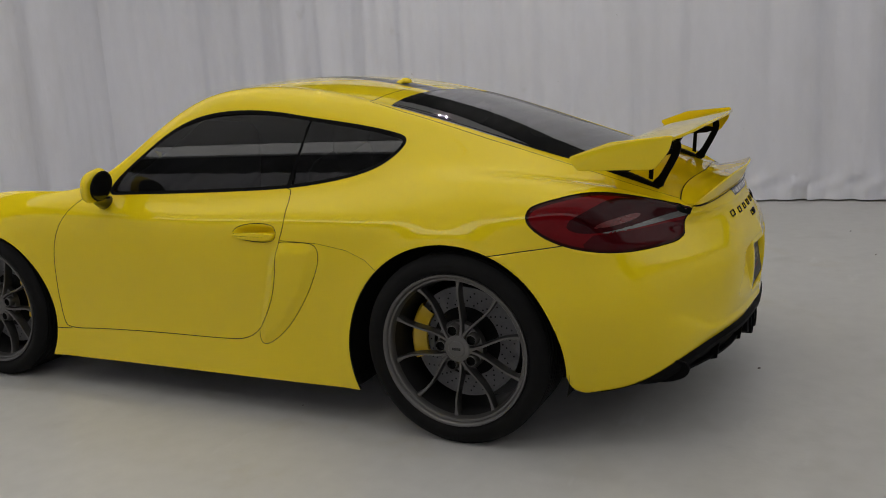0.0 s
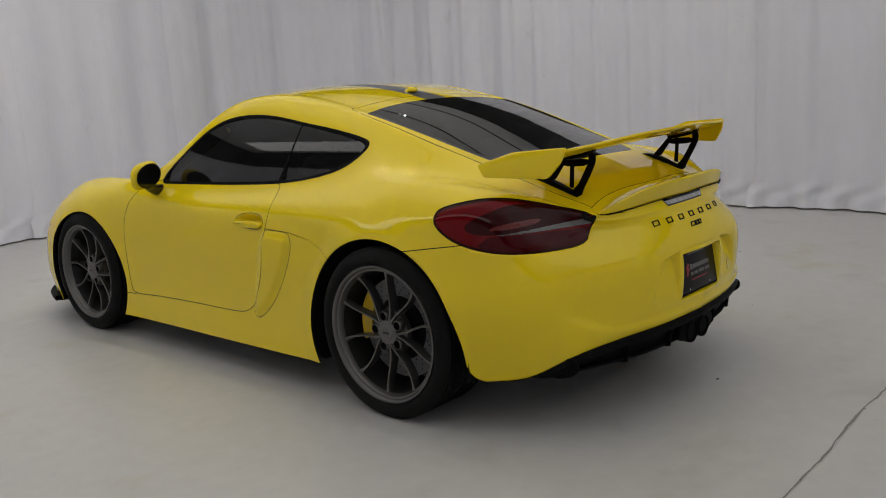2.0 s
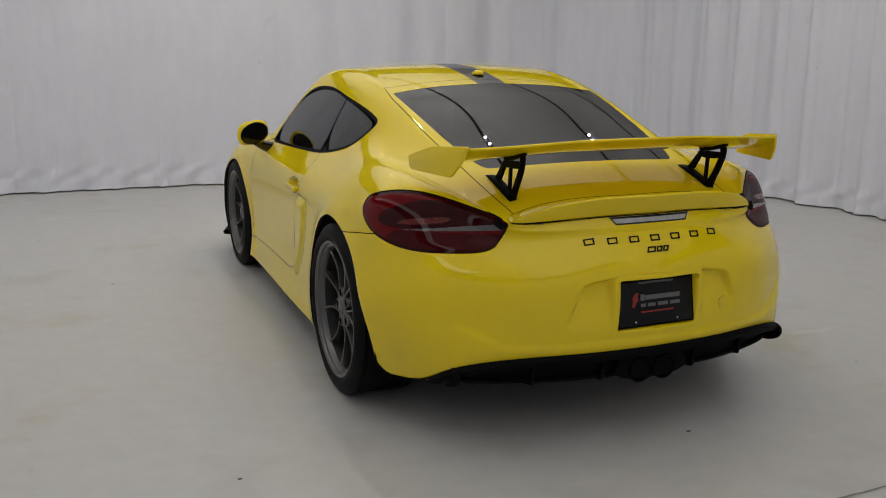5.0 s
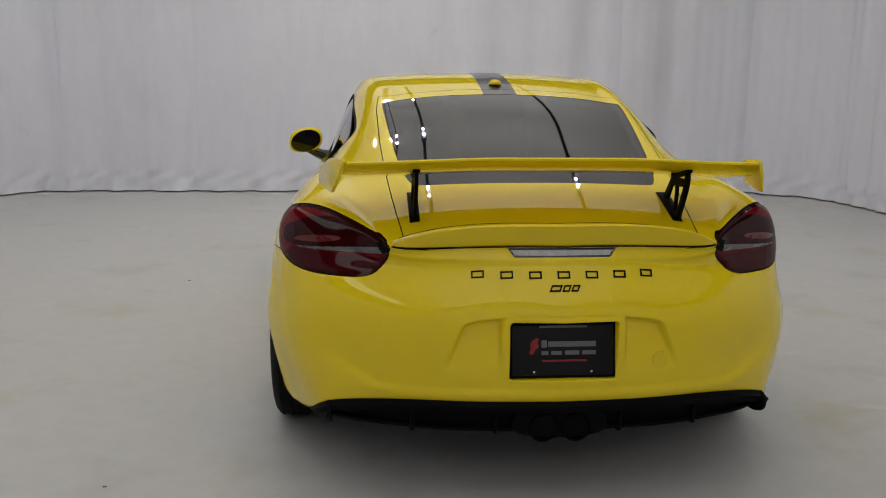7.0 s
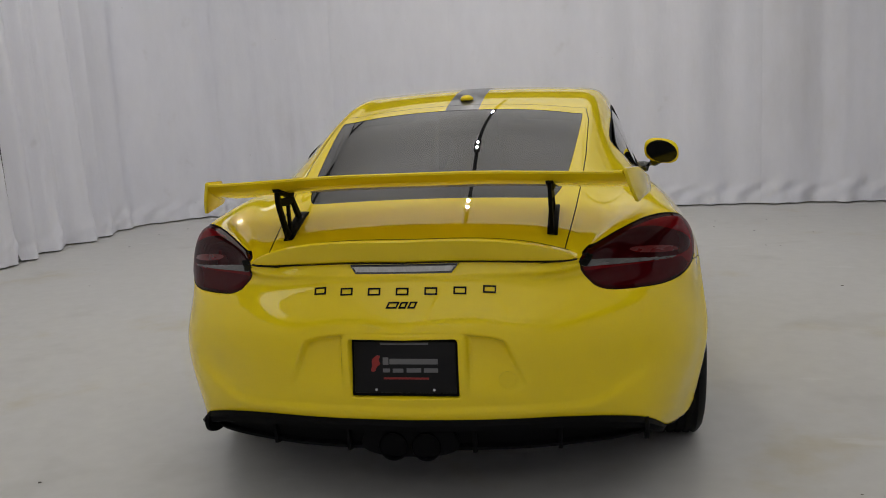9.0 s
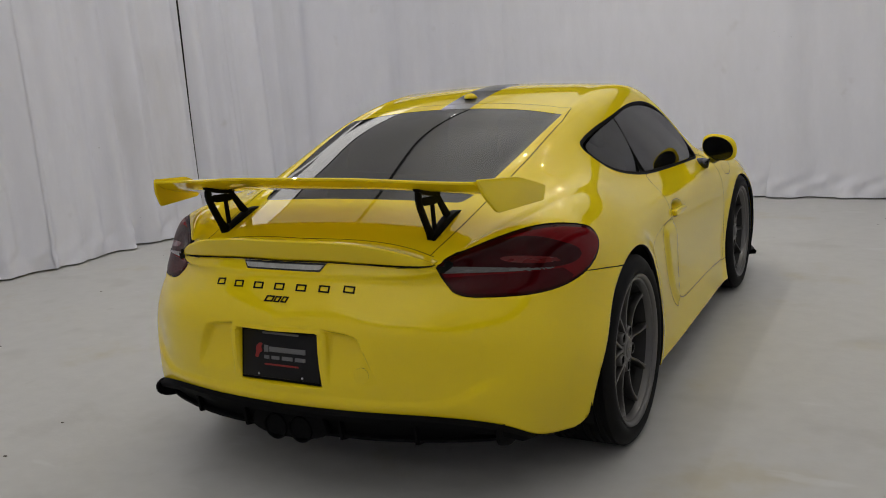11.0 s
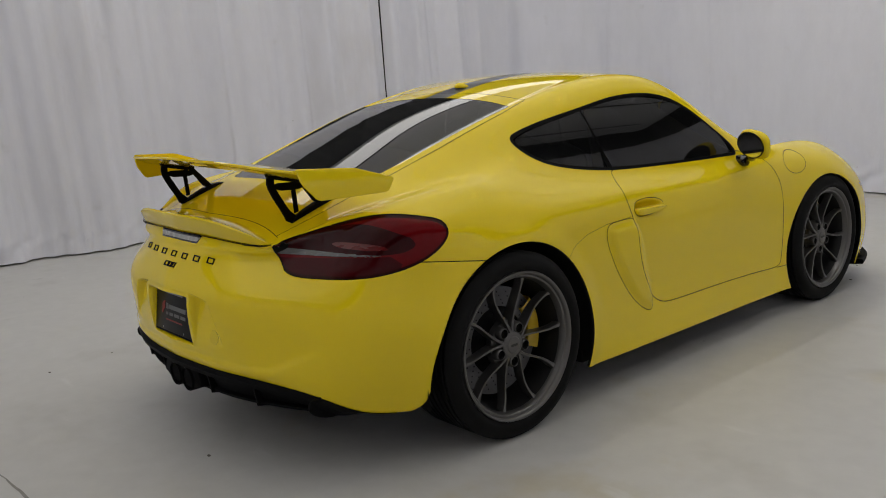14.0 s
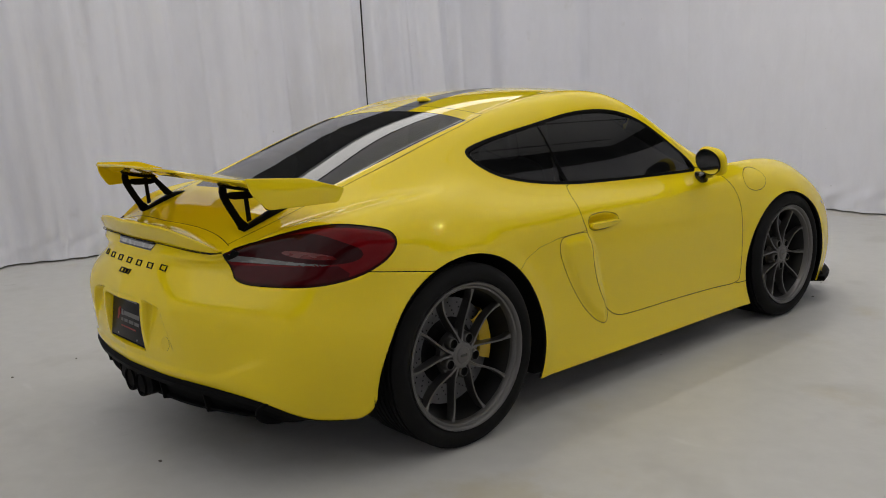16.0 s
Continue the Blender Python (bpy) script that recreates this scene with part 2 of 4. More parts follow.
def rounded(points, rounds=3, closed=True):
    """Cut the corners of an outline until it is smooth."""
    p = np.asarray(points, float)
    for _ in range(rounds):
        q = np.roll(p, -1, 0) if closed else p[1:]
        a = p if closed else p[:-1]
        p2 = np.stack([a * 0.75 + q * 0.25, a * 0.25 + q * 0.75], 1).reshape(-1, p.shape[1])
        p = p2 if closed else np.vstack([p[:1], p2, p[-1:]])
    return p


def cornered(points, radius, steps=4):
    """An outline whose corners are rounded to one radius."""
    p = np.asarray(points, float)
    out = []
    for a, b, c in zip(np.roll(p, 1, 0), p, np.roll(p, -1, 0)):
        u, w = (a - b) / np.linalg.norm(a - b), (c - b) / np.linalg.norm(c - b)
        for k in range(steps + 1):
            q = k / steps
            out.append((1 - q) ** 2 * (b + u * radius) + 2 * q * (1 - q) * b + q * q * (b + w * radius))
    return np.array(out)


def inside(poly, pts):
    """Signed distance of 2D points to a closed outline, negative inside."""
    pts = np.asarray(pts, float)
    out = np.empty(len(pts))
    a, b = poly, np.roll(poly, -1, 0)
    for s in range(0, len(pts), 20000):
        p = pts[s:s + 20000, None, :]
        d = b - a
        k = np.clip(((p - a) * d).sum(-1) / (d * d).sum(-1), 0, 1)
        dist = np.sqrt((((p - a) - k[..., None] * d) ** 2).sum(-1).min(1))
        cross = (a[:, 1] > p[..., 1]) != (b[:, 1] > p[..., 1])
        xs = a[:, 0] + (p[..., 1] - a[:, 1]) * d[:, 0] / np.where(np.abs(d[:, 1]) < 1e-12, 1e-12, d[:, 1])
        odd = (cross & (p[..., 0] < xs)).sum(1) % 2 == 1
        out[s:s + 20000] = np.where(odd, -dist, dist)
    return out


def spline(knots, values, at):
    """Natural cubic spline through values (n, ...) at the knots."""
    n = len(knots)
    y = np.asarray(values, float).reshape(n, -1)
    h = np.diff(knots)
    m = np.zeros((n, n))
    r = np.zeros_like(y)
    m[0, 0] = m[-1, -1] = 1
    for i in range(1, n - 1):
        m[i, i - 1], m[i, i], m[i, i + 1] = h[i - 1], 2 * (h[i - 1] + h[i]), h[i]
        r[i] = 6 * ((y[i + 1] - y[i]) / h[i] - (y[i] - y[i - 1]) / h[i - 1])
    s = np.linalg.solve(m, r)
    k = np.clip(np.searchsorted(knots, at, side="right") - 1, 0, n - 2)
    hk, lo, hi = h[k][:, None], (at - knots[k])[:, None], (knots[k + 1] - at)[:, None]
    out = (s[k] * hi ** 3 + s[k + 1] * lo ** 3) / (6 * hk) + (y[k] / hk - s[k] * hk / 6) * hi + (y[k + 1] / hk - s[k + 1] * hk / 6) * lo
    return out.reshape((len(at),) + np.shape(values)[1:])


def cut(v, nrm, f, field):
    """Split the triangles f along the line where field is zero."""
    field = np.where(np.abs(field) < 1e-6, 1e-6, field)
    s = field > 0
    t = s[f]
    k = t.sum(1)
    keep, mixed, tm = f[(k == 0) | (k == 3)], f[(k == 1) | (k == 2)], t[(k == 1) | (k == 2)]
    if not len(mixed):
        return v, nrm, f
    lone = np.where(tm.sum(1) == 1, tm.argmax(1), (~tm).argmax(1))
    i = np.arange(len(mixed))
    a, b, c = mixed[i, lone], mixed[i, (lone + 1) % 3], mixed[i, (lone + 2) % 3]
    pairs = np.sort(np.concatenate([np.stack([a, b], 1), np.stack([a, c], 1)]), 1)
    uniq, back = np.unique(pairs, axis=0, return_inverse=True)
    back = back.ravel()
    w = (field[uniq[:, 0]] / (field[uniq[:, 0]] - field[uniq[:, 1]]))[:, None]
    nv = v[uniq[:, 0]] * (1 - w) + v[uniq[:, 1]] * w
    nn = nrm[uniq[:, 0]] * (1 - w) + nrm[uniq[:, 1]] * w
    nn /= np.linalg.norm(nn, axis=1, keepdims=True) + 1e-12
    ab, ac = len(v) + back[:len(a)], len(v) + back[len(a):]
    f2 = np.concatenate([keep, np.stack([a, ab, ac], 1), np.stack([ab, b, c], 1), np.stack([ab, c, ac], 1)])
    return np.vstack([v, nv]), np.vstack([nrm, nn]), f2


def panel(name, v, nrm, f, mat, parent, label="", mirror=False, thick=0.012, lift=0.0, edge=None):
    """A sheet of the skin with a turned-in edge all round."""
    used, g = np.unique(f, return_inverse=True)
    g = g.reshape(-1, 3)
    pv, pn = v[used] + nrm[used] * lift, nrm[used]
    e = np.concatenate([g[:, [0, 1]], g[:, [1, 2]], g[:, [2, 0]]])
    key = np.sort(e, 1)
    _, first, count = np.unique(key, axis=0, return_index=True, return_counts=True)
    rim = e[first[count == 1]]
    ids = np.unique(rim)
    low = {}
    extra_v, extra_n = [], []
    n = len(pv)
    for q, j in enumerate(ids.tolist()):
        low[j] = n + q
        extra_v.append(pv[j] - pn[j] * thick)
        extra_n.append(pn[j])
    faces = g.tolist()
    n_face = len(faces)
    for a, b in rim.tolist():
        faces.append([b, a, low[a]])
        faces.append([b, low[a], low[b]])
    allv = np.vstack([pv, np.array(extra_v).reshape(-1, 3)])
    alln = np.vstack([pn, np.array(extra_n).reshape(-1, 3)])
    if mirror:
        allv, alln = allv * [-1, 1, 1], alln * [-1, 1, 1]
        faces = [q[::-1] for q in faces]
    ob = mesh_object(name, allv, faces, mat, parent, label, alln)
    ob.data.materials.append(edge or MATT_BLACK)
    ob.data.polygons.foreach_set("material_index", [0] * n_face + [1] * (len(faces) - n_face))
    return ob

# ---------------------------------------------------------------- car body: long lines from nose to tail
# each line runs from the nose centre along the flank and round the rear corner to the tail centre
LINES = [
    # lower edge
    [(0, 3.44, .13), (.70, 3.22, .13), (.860, 2.93, .13), (.885, 2.484, .13), (.874, 2.08, .125), (.884, 1.68, .13), (.898, 1.2, .135), (.910, .75, .14), (.912, .40, .145),
     (.925, 0, .17), (.928, -.25, .19), (.872, -.43, .203), (.792, -.63, .235), (.725, -.755, .305), (.56, -.84, .34), (.30, -.912, .352), (0, -.936, .353)],
    # sill crease
    [(0, 3.46, .24), (.73, 3.23, .24), (.880, 2.94, .27), (.895, 2.484, .30), (.866, 2.08, .265), (.870, 1.68, .268), (.880, 1.2, .272), (.897, .75, .275), (.925, .38, .29),
     (.950, 0, .30), (.938, -.25, .30), (.896, -.43, .305), (.812, -.642, .33), (.720, -.765, .37), (.565, -.858, .39), (.30, -.930, .40), (0, -.956, .40)],
    # flank
    [(0, 3.44, .38), (.735, 3.22, .38), (.882, 2.94, .43), (.90, 2.484, .50), (.872, 2.08, .49), (.868, 1.68, .48), (.878, 1.2, .47), (.892, .75, .47), (.92, .37, .48),
     (.955, 0, .50), (.950, -.25, .50), (.928, -.43, .50), (.834, -.640, .50), (.715, -.760, .50), (.555, -.858, .505), (.30, -.932, .51), (0, -.960, .51)],
    # door crease
    [(0, 3.40, .49), (.715, 3.19, .50), (.865, 2.93, .58), (.885, 2.484, .67), (.875, 2.08, .67), (.875, 1.68, .67), (.885, 1.2, .67), (.898, .75, .68), (.912, .36, .69),
     (.938, 0, .70), (.926, -.25, .695), (.896, -.43, .675), (.800, -.620, .665), (.690, -.73, .662), (.54, -.838, .660), (.29, -.918, .658), (0, -.944, .658)],
    # shoulder
    [(0, 3.34, .55), (.66, 3.13, .60), (.80, 2.90, .70), (.835, 2.484, .79), (.848, 2.08, .80), (.850, 1.68, .80), (.855, 1.2, .80), (.866, .75, .815), (.882, .36, .82),
     (.897, 0, .83), (.890, -.25, .84), (.860, -.43, .85), (.740, -.585, .81), (.63, -.68, .775), (.53, -.76, .755), (.285, -.866, .755), (0, -.890, .755)],
    # belt and haunch crest
    [(0, 3.29, .58), (.53, 3.10, .67), (.70, 2.88, .775), (.74, 2.484, .86), (.79, 2.05, .872), (.797, 1.70, .868), (.785, 1.2, .885), (.782, .75, .905), (.785, .36, .92),
     (.812, 0, .932), (.80, -.25, .93), (.765, -.43, .918), (.670, -.58, .878), (.585, -.69, .826), (.528, -.765, .79), (.28, -.858, .785), (0, -.877, .785)],
    # roof rail
    [(0, 3.24, .60), (.45, 3.08, .675), (.60, 2.88, .77), (.64, 2.484, .855), (.71, 2.02, .885), (.70, 1.60, 1.072), (.638, 1.18, 1.238), (.638, .74, 1.192), (.650, .35, 1.09),
     (.675, 0, .992), (.66, -.25, .952), (.642, -.43, .918), (.602, -.58, .878), (.557, -.69, .838), (.527, -.767, .805), (.28, -.85, .805), (0, -.868, .81)],
    # roof and hatch edge
    [(0, 3.20, .61), (.38, 3.06, .67), (.48, 2.88, .75), (.54, 2.484, .83), (.60, 2.0, .885), (.60, 1.53, 1.165), (.55, 1.15, 1.303), (.555, .74, 1.271), (.562, .35, 1.178),
     (.555, 0, 1.068), (.548, -.25, .9885), (.542, -.43, .930), (.537, -.58, .879), (.532, -.70, .840), (.527, -.768, .816), (.28, -.838, .825), (0, -.86, .829)],
    # inner roof
    [(0, 3.15, .62), (.20, 3.04, .675), (.26, 2.86, .735), (.29, 2.46, .80), (.31, 2.02, .875), (.31, 1.50, 1.195), (.29, 1.14, 1.322), (.29, .74, 1.295), (.29, .35, 1.208),
     (.29, 0, 1.097), (.29, -.25, 1.0135), (.285, -.43, .9530), (.285, -.585, .900), (.28, -.72, .855), (.28, -.838, .825), (.28, -.80, .84), (0, -.82, .845)],
    # centre line
    [(0, 3.10, .63), (0, 3.02, .675), (0, 2.85, .725), (0, 2.45, .79), (0, 2.04, .87), (0, 1.48, 1.205), (0, 1.14, 1.329), (0, .74, 1.303), (0, .35, 1.217),
     (0, 0, 1.106), (0, -.25, 1.0215), (0, -.43, .9605), (0, -.585, .907), (0, -.73, .860), (0, -.86, .829), (.28, -.72, .87), (0, -.74, .88)],
]
LINE = np.array(LINES, float)
NU, NV = 430, 150
ku = np.concatenate([[0], np.cumsum(np.linalg.norm(np.diff(LINE[:8], axis=1), axis=2).mean(0))])
kv = np.concatenate([[0], np.cumsum(np.linalg.norm(np.diff(LINE[:, 3:12], axis=0), axis=2).mean(1))])
u_fine = np.unique(np.concatenate([np.linspace(0, ku[-1], NU), ku[13:16]]))
v_fine = np.unique(np.concatenate([np.linspace(0, kv[-1], NV), [kv[7]]]))
along = np.stack([spline(ku, line, u_fine) for line in LINE])
SKIN = spline(kv, along, v_fine).transpose(1, 0, 2)            # u, v, xyz
V7 = int(np.searchsorted(v_fine, kv[7]))
# roof, glass and lid are evenly crowned across the car
rows_top = u_fine <= ku[14] + 1e-9
for u in np.flatnonzero(rows_top):
    e, q, c = along[7, u], along[8, u], along[9, u]
    xs2 = SKIN[u, V7:, 0] ** 2
    k2 = np.array([[q[0] ** 2, q[0] ** 4], [e[0] ** 2, e[0] ** 4]])
    if e[0] < .2 or abs(np.linalg.det(k2)) < 1e-7:
        continue
    blend = np.clip((np.arange(len(xs2)) / (len(xs2) - 1)) / .18, 0, 1)
    blend = blend * blend * (3 - 2 * blend)
    for axis in (1, 2):
        a2, a4 = np.linalg.solve(k2, [q[axis] - c[axis], e[axis] - c[axis]])
        SKIN[u, V7:, axis] = SKIN[u, V7:, axis] * (1 - blend) + (c[axis] + a2 * xs2 + a4 * xs2 ** 2) * blend
U14, V7 = int(np.searchsorted(u_fine, ku[14])), int(np.searchsorted(v_fine, kv[7]))


def skin_normals(g):
    n = np.cross(np.gradient(g, axis=0), np.gradient(g, axis=1))
    n /= np.linalg.norm(n, axis=2, keepdims=True) + 1e-12
    mid = n[len(n) // 2, 40]
    return n if mid[0] > 0 else -n


def smooth_step(x, a, b):
    k = np.clip((x - a) / (b - a), 0, 1)
    return k * k * (3 - 2 * k)


# outlines on the flank, as (y, z)
WINDOW = rounded([(.278, 1.092), (.31, 1.03), (.40, .974), (.563, .935), (.78, .907), (1.1, .892), (1.385, .883), (1.66, .877), (1.735, .876), (1.715, .935), (1.56, 1.055),
                  (1.43, 1.145), (1.295, 1.200), (1.13, 1.222), (.93, 1.216), (.715, 1.180), (.515, 1.149), (.373, 1.120)], 3)
DOOR = rounded([(.765, .93), (.745, .86), (.735, .78), (.765, .70), (.79, .53), (.86, .385), (.95, .297), (1.10, .285), (1.45, .283), (1.80, .272), (2.015, .257), (2.04, .30), (2.05, .52),
                (2.017, .70), (1.937, .82), (1.825, .892), (1.3, .93)], 2)
FENDER = np.array([(2.0, .258), (2.4, .258), (2.4, -.2), (3.7, -.2), (3.7, 1.1), (2.0, 1.1), (1.92, .96), (1.79, .885), (1.88, .80), (2.0, .5)])
INTAKE = rounded([(.572, .66), (.585, .712), (.66, .716), (.80, .715), (.85, .53), (.90, .40), (.905, .285), (.855, .282), (.755, .355), (.655, .485), (.597, .59)], 3)
HANDLE = rounded([(.775, .715), (.775, .775), (.86, .785), (.95, .775), (1.0, .748), (.96, .718), (.86, .708)], 3)
FUEL = np.array([(2.195 + .108 * math.cos(a), .793 + .060 * math.sin(a)) for a in np.linspace(0, 2 * math.pi, 48, endpoint=False)])
HEADLAMP = rounded([(2.74, .80), (2.86, .79), (3.02, .70), (3.10, .58), (3.0, .60), (2.86, .70)], 3)
# tail lamp, as (way round the corner, z)
LAMP = rounded([(.276, .822), (.305, .862), (.389, .884), (.533, .903), (.681, .899), (.846, .874), (.993, .846), (1.12, .822), (1.145, .810), (1.105, .76), (1.07, .715), (.864, .704),
                (.645, .702), (.482, .720), (.370, .750), (.305, .785)], 2)
LAMP_STRIP = rounded([(1.150, .816), (1.148, .800), (1.10, .785), (.90, .776), (.55, .770), (.70, .779), (1.0, .798)], 2)
LAMP_SMOKE = rounded([(1.13, .814), (1.05, .797), (.72, .778), (.52, .772), (.43, .790), (.44, .820), (.54, .850), (.66, .876), (.78, .876), (.95, .848)], 2)
LAMP_GLOW = rounded([(.56, .786), (.80, .800), (.86, .818), (.78, .822), (.58, .806)], 2)
LAMP_FOOT = np.array([(1.3, .775), (.55, .768), (.50, .740), (.56, .60), (1.3, .60)])


def corner(p):
    return np.stack([.9 - p[:, 0] - p[:, 1], p[:, 2]], 1)


def f_lamp(p):
    c = corner(p)
    return np.maximum(inside(LAMP, c), np.interp(c[:, 0], [.2, .45, .60], [.9, 1.12, 1.235]) - (p[:, 0] - p[:, 1]))


def f_arch_rear(p):
    return np.hypot(p[:, 1] - .020, (p[:, 2] - .304)) - .432


def f_arch_front(p):
    return np.hypot(p[:, 1] - 2.472, (p[:, 2] - .305)) - .392


def f_seam_bumper(p):
    w = .9 - p[:, 0] - p[:, 1]
    return p[:, 2] - np.interp(w, [0.0, .09, .40, 1.1, 1.2, 3.0], [.695, .70, .737, .80, 1.2, 1.2])


def f_seam_quarter(p):
    return p[:, 2] - np.interp(p[:, 1], [.30, .36, .45, .58, .75], [.62, .660, .694, .714, .720])


# relief pressed into the skin
g0 = SKIN.reshape(-1, 3)
n0 = skin_normals(SKIN).reshape(-1, 3)
side_ok = (np.abs(g0[:, 0]) > .6) & (g0[:, 1] > -.3)
d_int = inside(INTAKE, g0[:, 1:])
push = np.where(side_ok & (d_int < 0), .016 * smooth_step(-d_int, 0, .045), 0)
d_han = inside(HANDLE, g0[:, 1:])
push += np.where(side_ok & (d_han < 0), -.034 * smooth_step(-d_han, .002, .028), 0)
push += np.where(g0[:, 1] < -.2, .004 * smooth_step(-f_lamp(g0), 0, .02), 0)
# swelling over the wheels
fr, ff = f_arch_rear(g0), f_arch_front(g0)
push += np.where(g0[:, 0] > .6, .010 * np.exp(-((fr - .004) / .05) ** 2) + .008 * np.exp(-((ff - .004) / .05) ** 2), 0)
g1 = g0 + n0 * push[:, None]
# plate bay, its shallow wings and the tucked lower tail
tail = g0[:, 1] < -.6
BRAKE = cornered([(-.172, .8262), (-.150, .7985), (.150, .7985), (.172, .8262)], .006)
BAY = cornered([(-.168, .424), (.168, .424), (.170, .612), (-.170, .612)], .014, 6)
FRAME = cornered([(-.187, .402), (.187, .402), (.190, .624), (-.190, .624)], .026, 6)
WINGS = rounded([(-.40, .40), (.40, .40), (.335, .56), (.300, .634), (-.300, .634), (-.335, .56)], 2)
ledge = .402 + .070 * smooth_step(np.abs(g0[:, 0]), .54, .74)
above = g0[:, 2] - ledge
g1[:, 1] += np.where(tail, .012 * np.exp(-(above / np.where(above > 0, .075, .020)) ** 2) * smooth_step(-np.abs(g0[:, 0]), -.78, -.66), 0)
SKIN = g1.reshape(SKIN.shape)
NORMAL = skin_normals(SKIN)


def grid_faces(nu, nv, offset=0):
    i, j = np.meshgrid(np.arange(nu - 1), np.arange(nv - 1), indexing="ij")
    a = (i * nv + j).ravel() + offset
    b, c, d = a + nv, a + nv + 1, a + 1
    return np.concatenate([np.stack([a, b, c], 1), np.stack([a, c, d], 1)])


def outward(v, nrm, f):
    """Wind the triangles to agree with the normals."""
    fn = np.cross(v[f[:, 1]] - v[f[:, 0]], v[f[:, 2]] - v[f[:, 0]])
    flip = (fn * nrm[f].mean(1)).sum(1) < 0
    f = f.copy()
    f[flip] = f[flip][:, ::-1]
    return f


car = empty("sports_car")
tagged(car, "bright yellow two-seat sports coupe parked on the studio floor", "car")

# ---- flank and tail
sv = SKIN[:, :V7 + 1].reshape(-1, 3)
sn = NORMAL[:, :V7 + 1].reshape(-1, 3)
sf = outward(sv, sn, grid_faces(SKIN.shape[0], V7 + 1))
GAP = .0018


def near_side(p):
    return (p[:, 0] > .5) & (p[:, 1] > -.3)


def flank_window(p):
    return np.where(p[:, 0] > .3, inside(WINDOW, p[:, 1:]), 1.0)


def flank_door(p):
    return np.where(p[:, 0] > .5, inside(DOOR, p[:, 1:]), 1.0)


def flank_fender(p):
    return inside(FENDER, p[:, 1:])


def flank_intake(p):
    return np.where(near_side(p), inside(INTAKE, p[:, 1:]), 1.0)


def flank_handle(p):
    return np.where(near_side(p), inside(HANDLE, p[:, 1:]), 1.0)


def flank_fuel(p):
    return np.where(p[:, 0] > .6, inside(FUEL, p[:, 1:]), 1.0)


def flank_head(p):
    return np.where(p[:, 0] > .45, inside(HEADLAMP, p[:, 1:]), 1.0)


def b_pillar(p):
    return np.abs(p[:, 1] - np.interp(p[:, 2], [.90, 1.19], [.785, .715])) - .0055


for field, levels in ((f_arch_rear, (0,)), (f_arch_front, (0,)), (flank_window, (0, -.013)), (b_pillar, (0,)), (f_lamp, (-GAP, GAP)), (flank_handle, (-.0014, .0014)), (flank_intake, (-GAP * .8, GAP * .8)),
                      (flank_door, (-GAP, GAP)), (flank_fender, (-GAP, GAP)), (f_seam_bumper, (-GAP, GAP)), (f_seam_quarter, (-.0008, .0008)), (flank_fuel, (-.0015, .0015)), (flank_head, (0,))):
    for level in levels:
        sv, sn, sf = cut(sv, sn, sf, field(sv) - level)
mid = sv[sf].mean(1)
R = {k: fn(mid) for k, fn in dict(ar=f_arch_rear, af=f_arch_front, win=flank_window, bp=b_pillar, lamp=f_lamp, handle=flank_handle, intake=flank_intake, door=flank_door, fen=flank_fender,
                                  bump=f_seam_bumper, quart=f_seam_quarter, fuel=flank_fuel, head=flank_head).items()}
left = (R["ar"] > 0) & (R["af"] > 0)


def take(mask):
    global left
    got = mask & left
    left = left & ~got
    return sf[got]


def drop(mask):
    global left
    left = left & ~mask


W_GLASS = take((R["win"] < -.013) & (R["bp"] > 0))
W_TRIM = take(R["win"] < 0)
LAMP_F = take((R["lamp"] < -GAP) & (mid[:, 1] < 0))
drop((R["lamp"] < GAP) & (mid[:, 1] < 0))
HANDLE_F = take((R["door"] < -GAP) & (R["handle"] < -.0014))
drop(R["handle"] < .0014)
DOOR_F = take(R["door"] < -GAP)
drop(R["door"] < GAP)
INTAKE_F = take(R["intake"] < -GAP * .8)
drop(R["intake"] < GAP * .8)
BUMP_F = take((R["bump"] < -GAP) & (mid[:, 1] < .02))
drop((np.abs(R["bump"]) < GAP) & (mid[:, 1] < .02) & (mid[:, 0] > .5))
drop((np.abs(R["quart"]) < .0008) & (mid[:, 1] < .76) & (mid[:, 1] > .3) & (mid[:, 0] > .6))
HEAD_F = take((R["head"] < 0) & (mid[:, 1] > 2.6))
FUEL_F = take((R["fuel"] < -.0015) & (mid[:, 0] > .78))
FUEL_GAP = sf[left & (np.abs(R["fuel"]) < .0015) & (mid[:, 0] > .78)]
drop((np.abs(R["fuel"]) < .0015) & (mid[:, 0] > .78))
FEN_F = take(R["fen"] < -GAP)
drop(R["fen"] < GAP)
QUART_F = take(left)

# the side glass is one even sheet
gv, gn = sv.copy(), sn.copy()
ids = np.unique(W_GLASS)


def glass_tilt(z):
    return radians(20.0) + radians(55.0) * (z - 1.02)


# it bows outwards: nearly upright at the belt, leaning in at the roof
gy, gz = sv[ids, 1], sv[ids, 2]
bow = np.log(np.cos(glass_tilt(gz)) / np.cos(glass_tilt(1.05))) / radians(55.0)
lay = np.stack([np.ones_like(gy), gy, gy * gy], 1)
fit_g = np.linalg.lstsq(lay, sv[ids, 0] - bow, rcond=None)[0]
gv[ids, 0] = lay @ fit_g + bow
gn[ids] = np.stack([np.ones_like(gy), -(fit_g[1] + 2 * fit_g[2] * gy), np.tan(glass_tilt(gz))], 1)
gn[ids] /= np.linalg.norm(gn[ids], axis=1, keepdims=True)

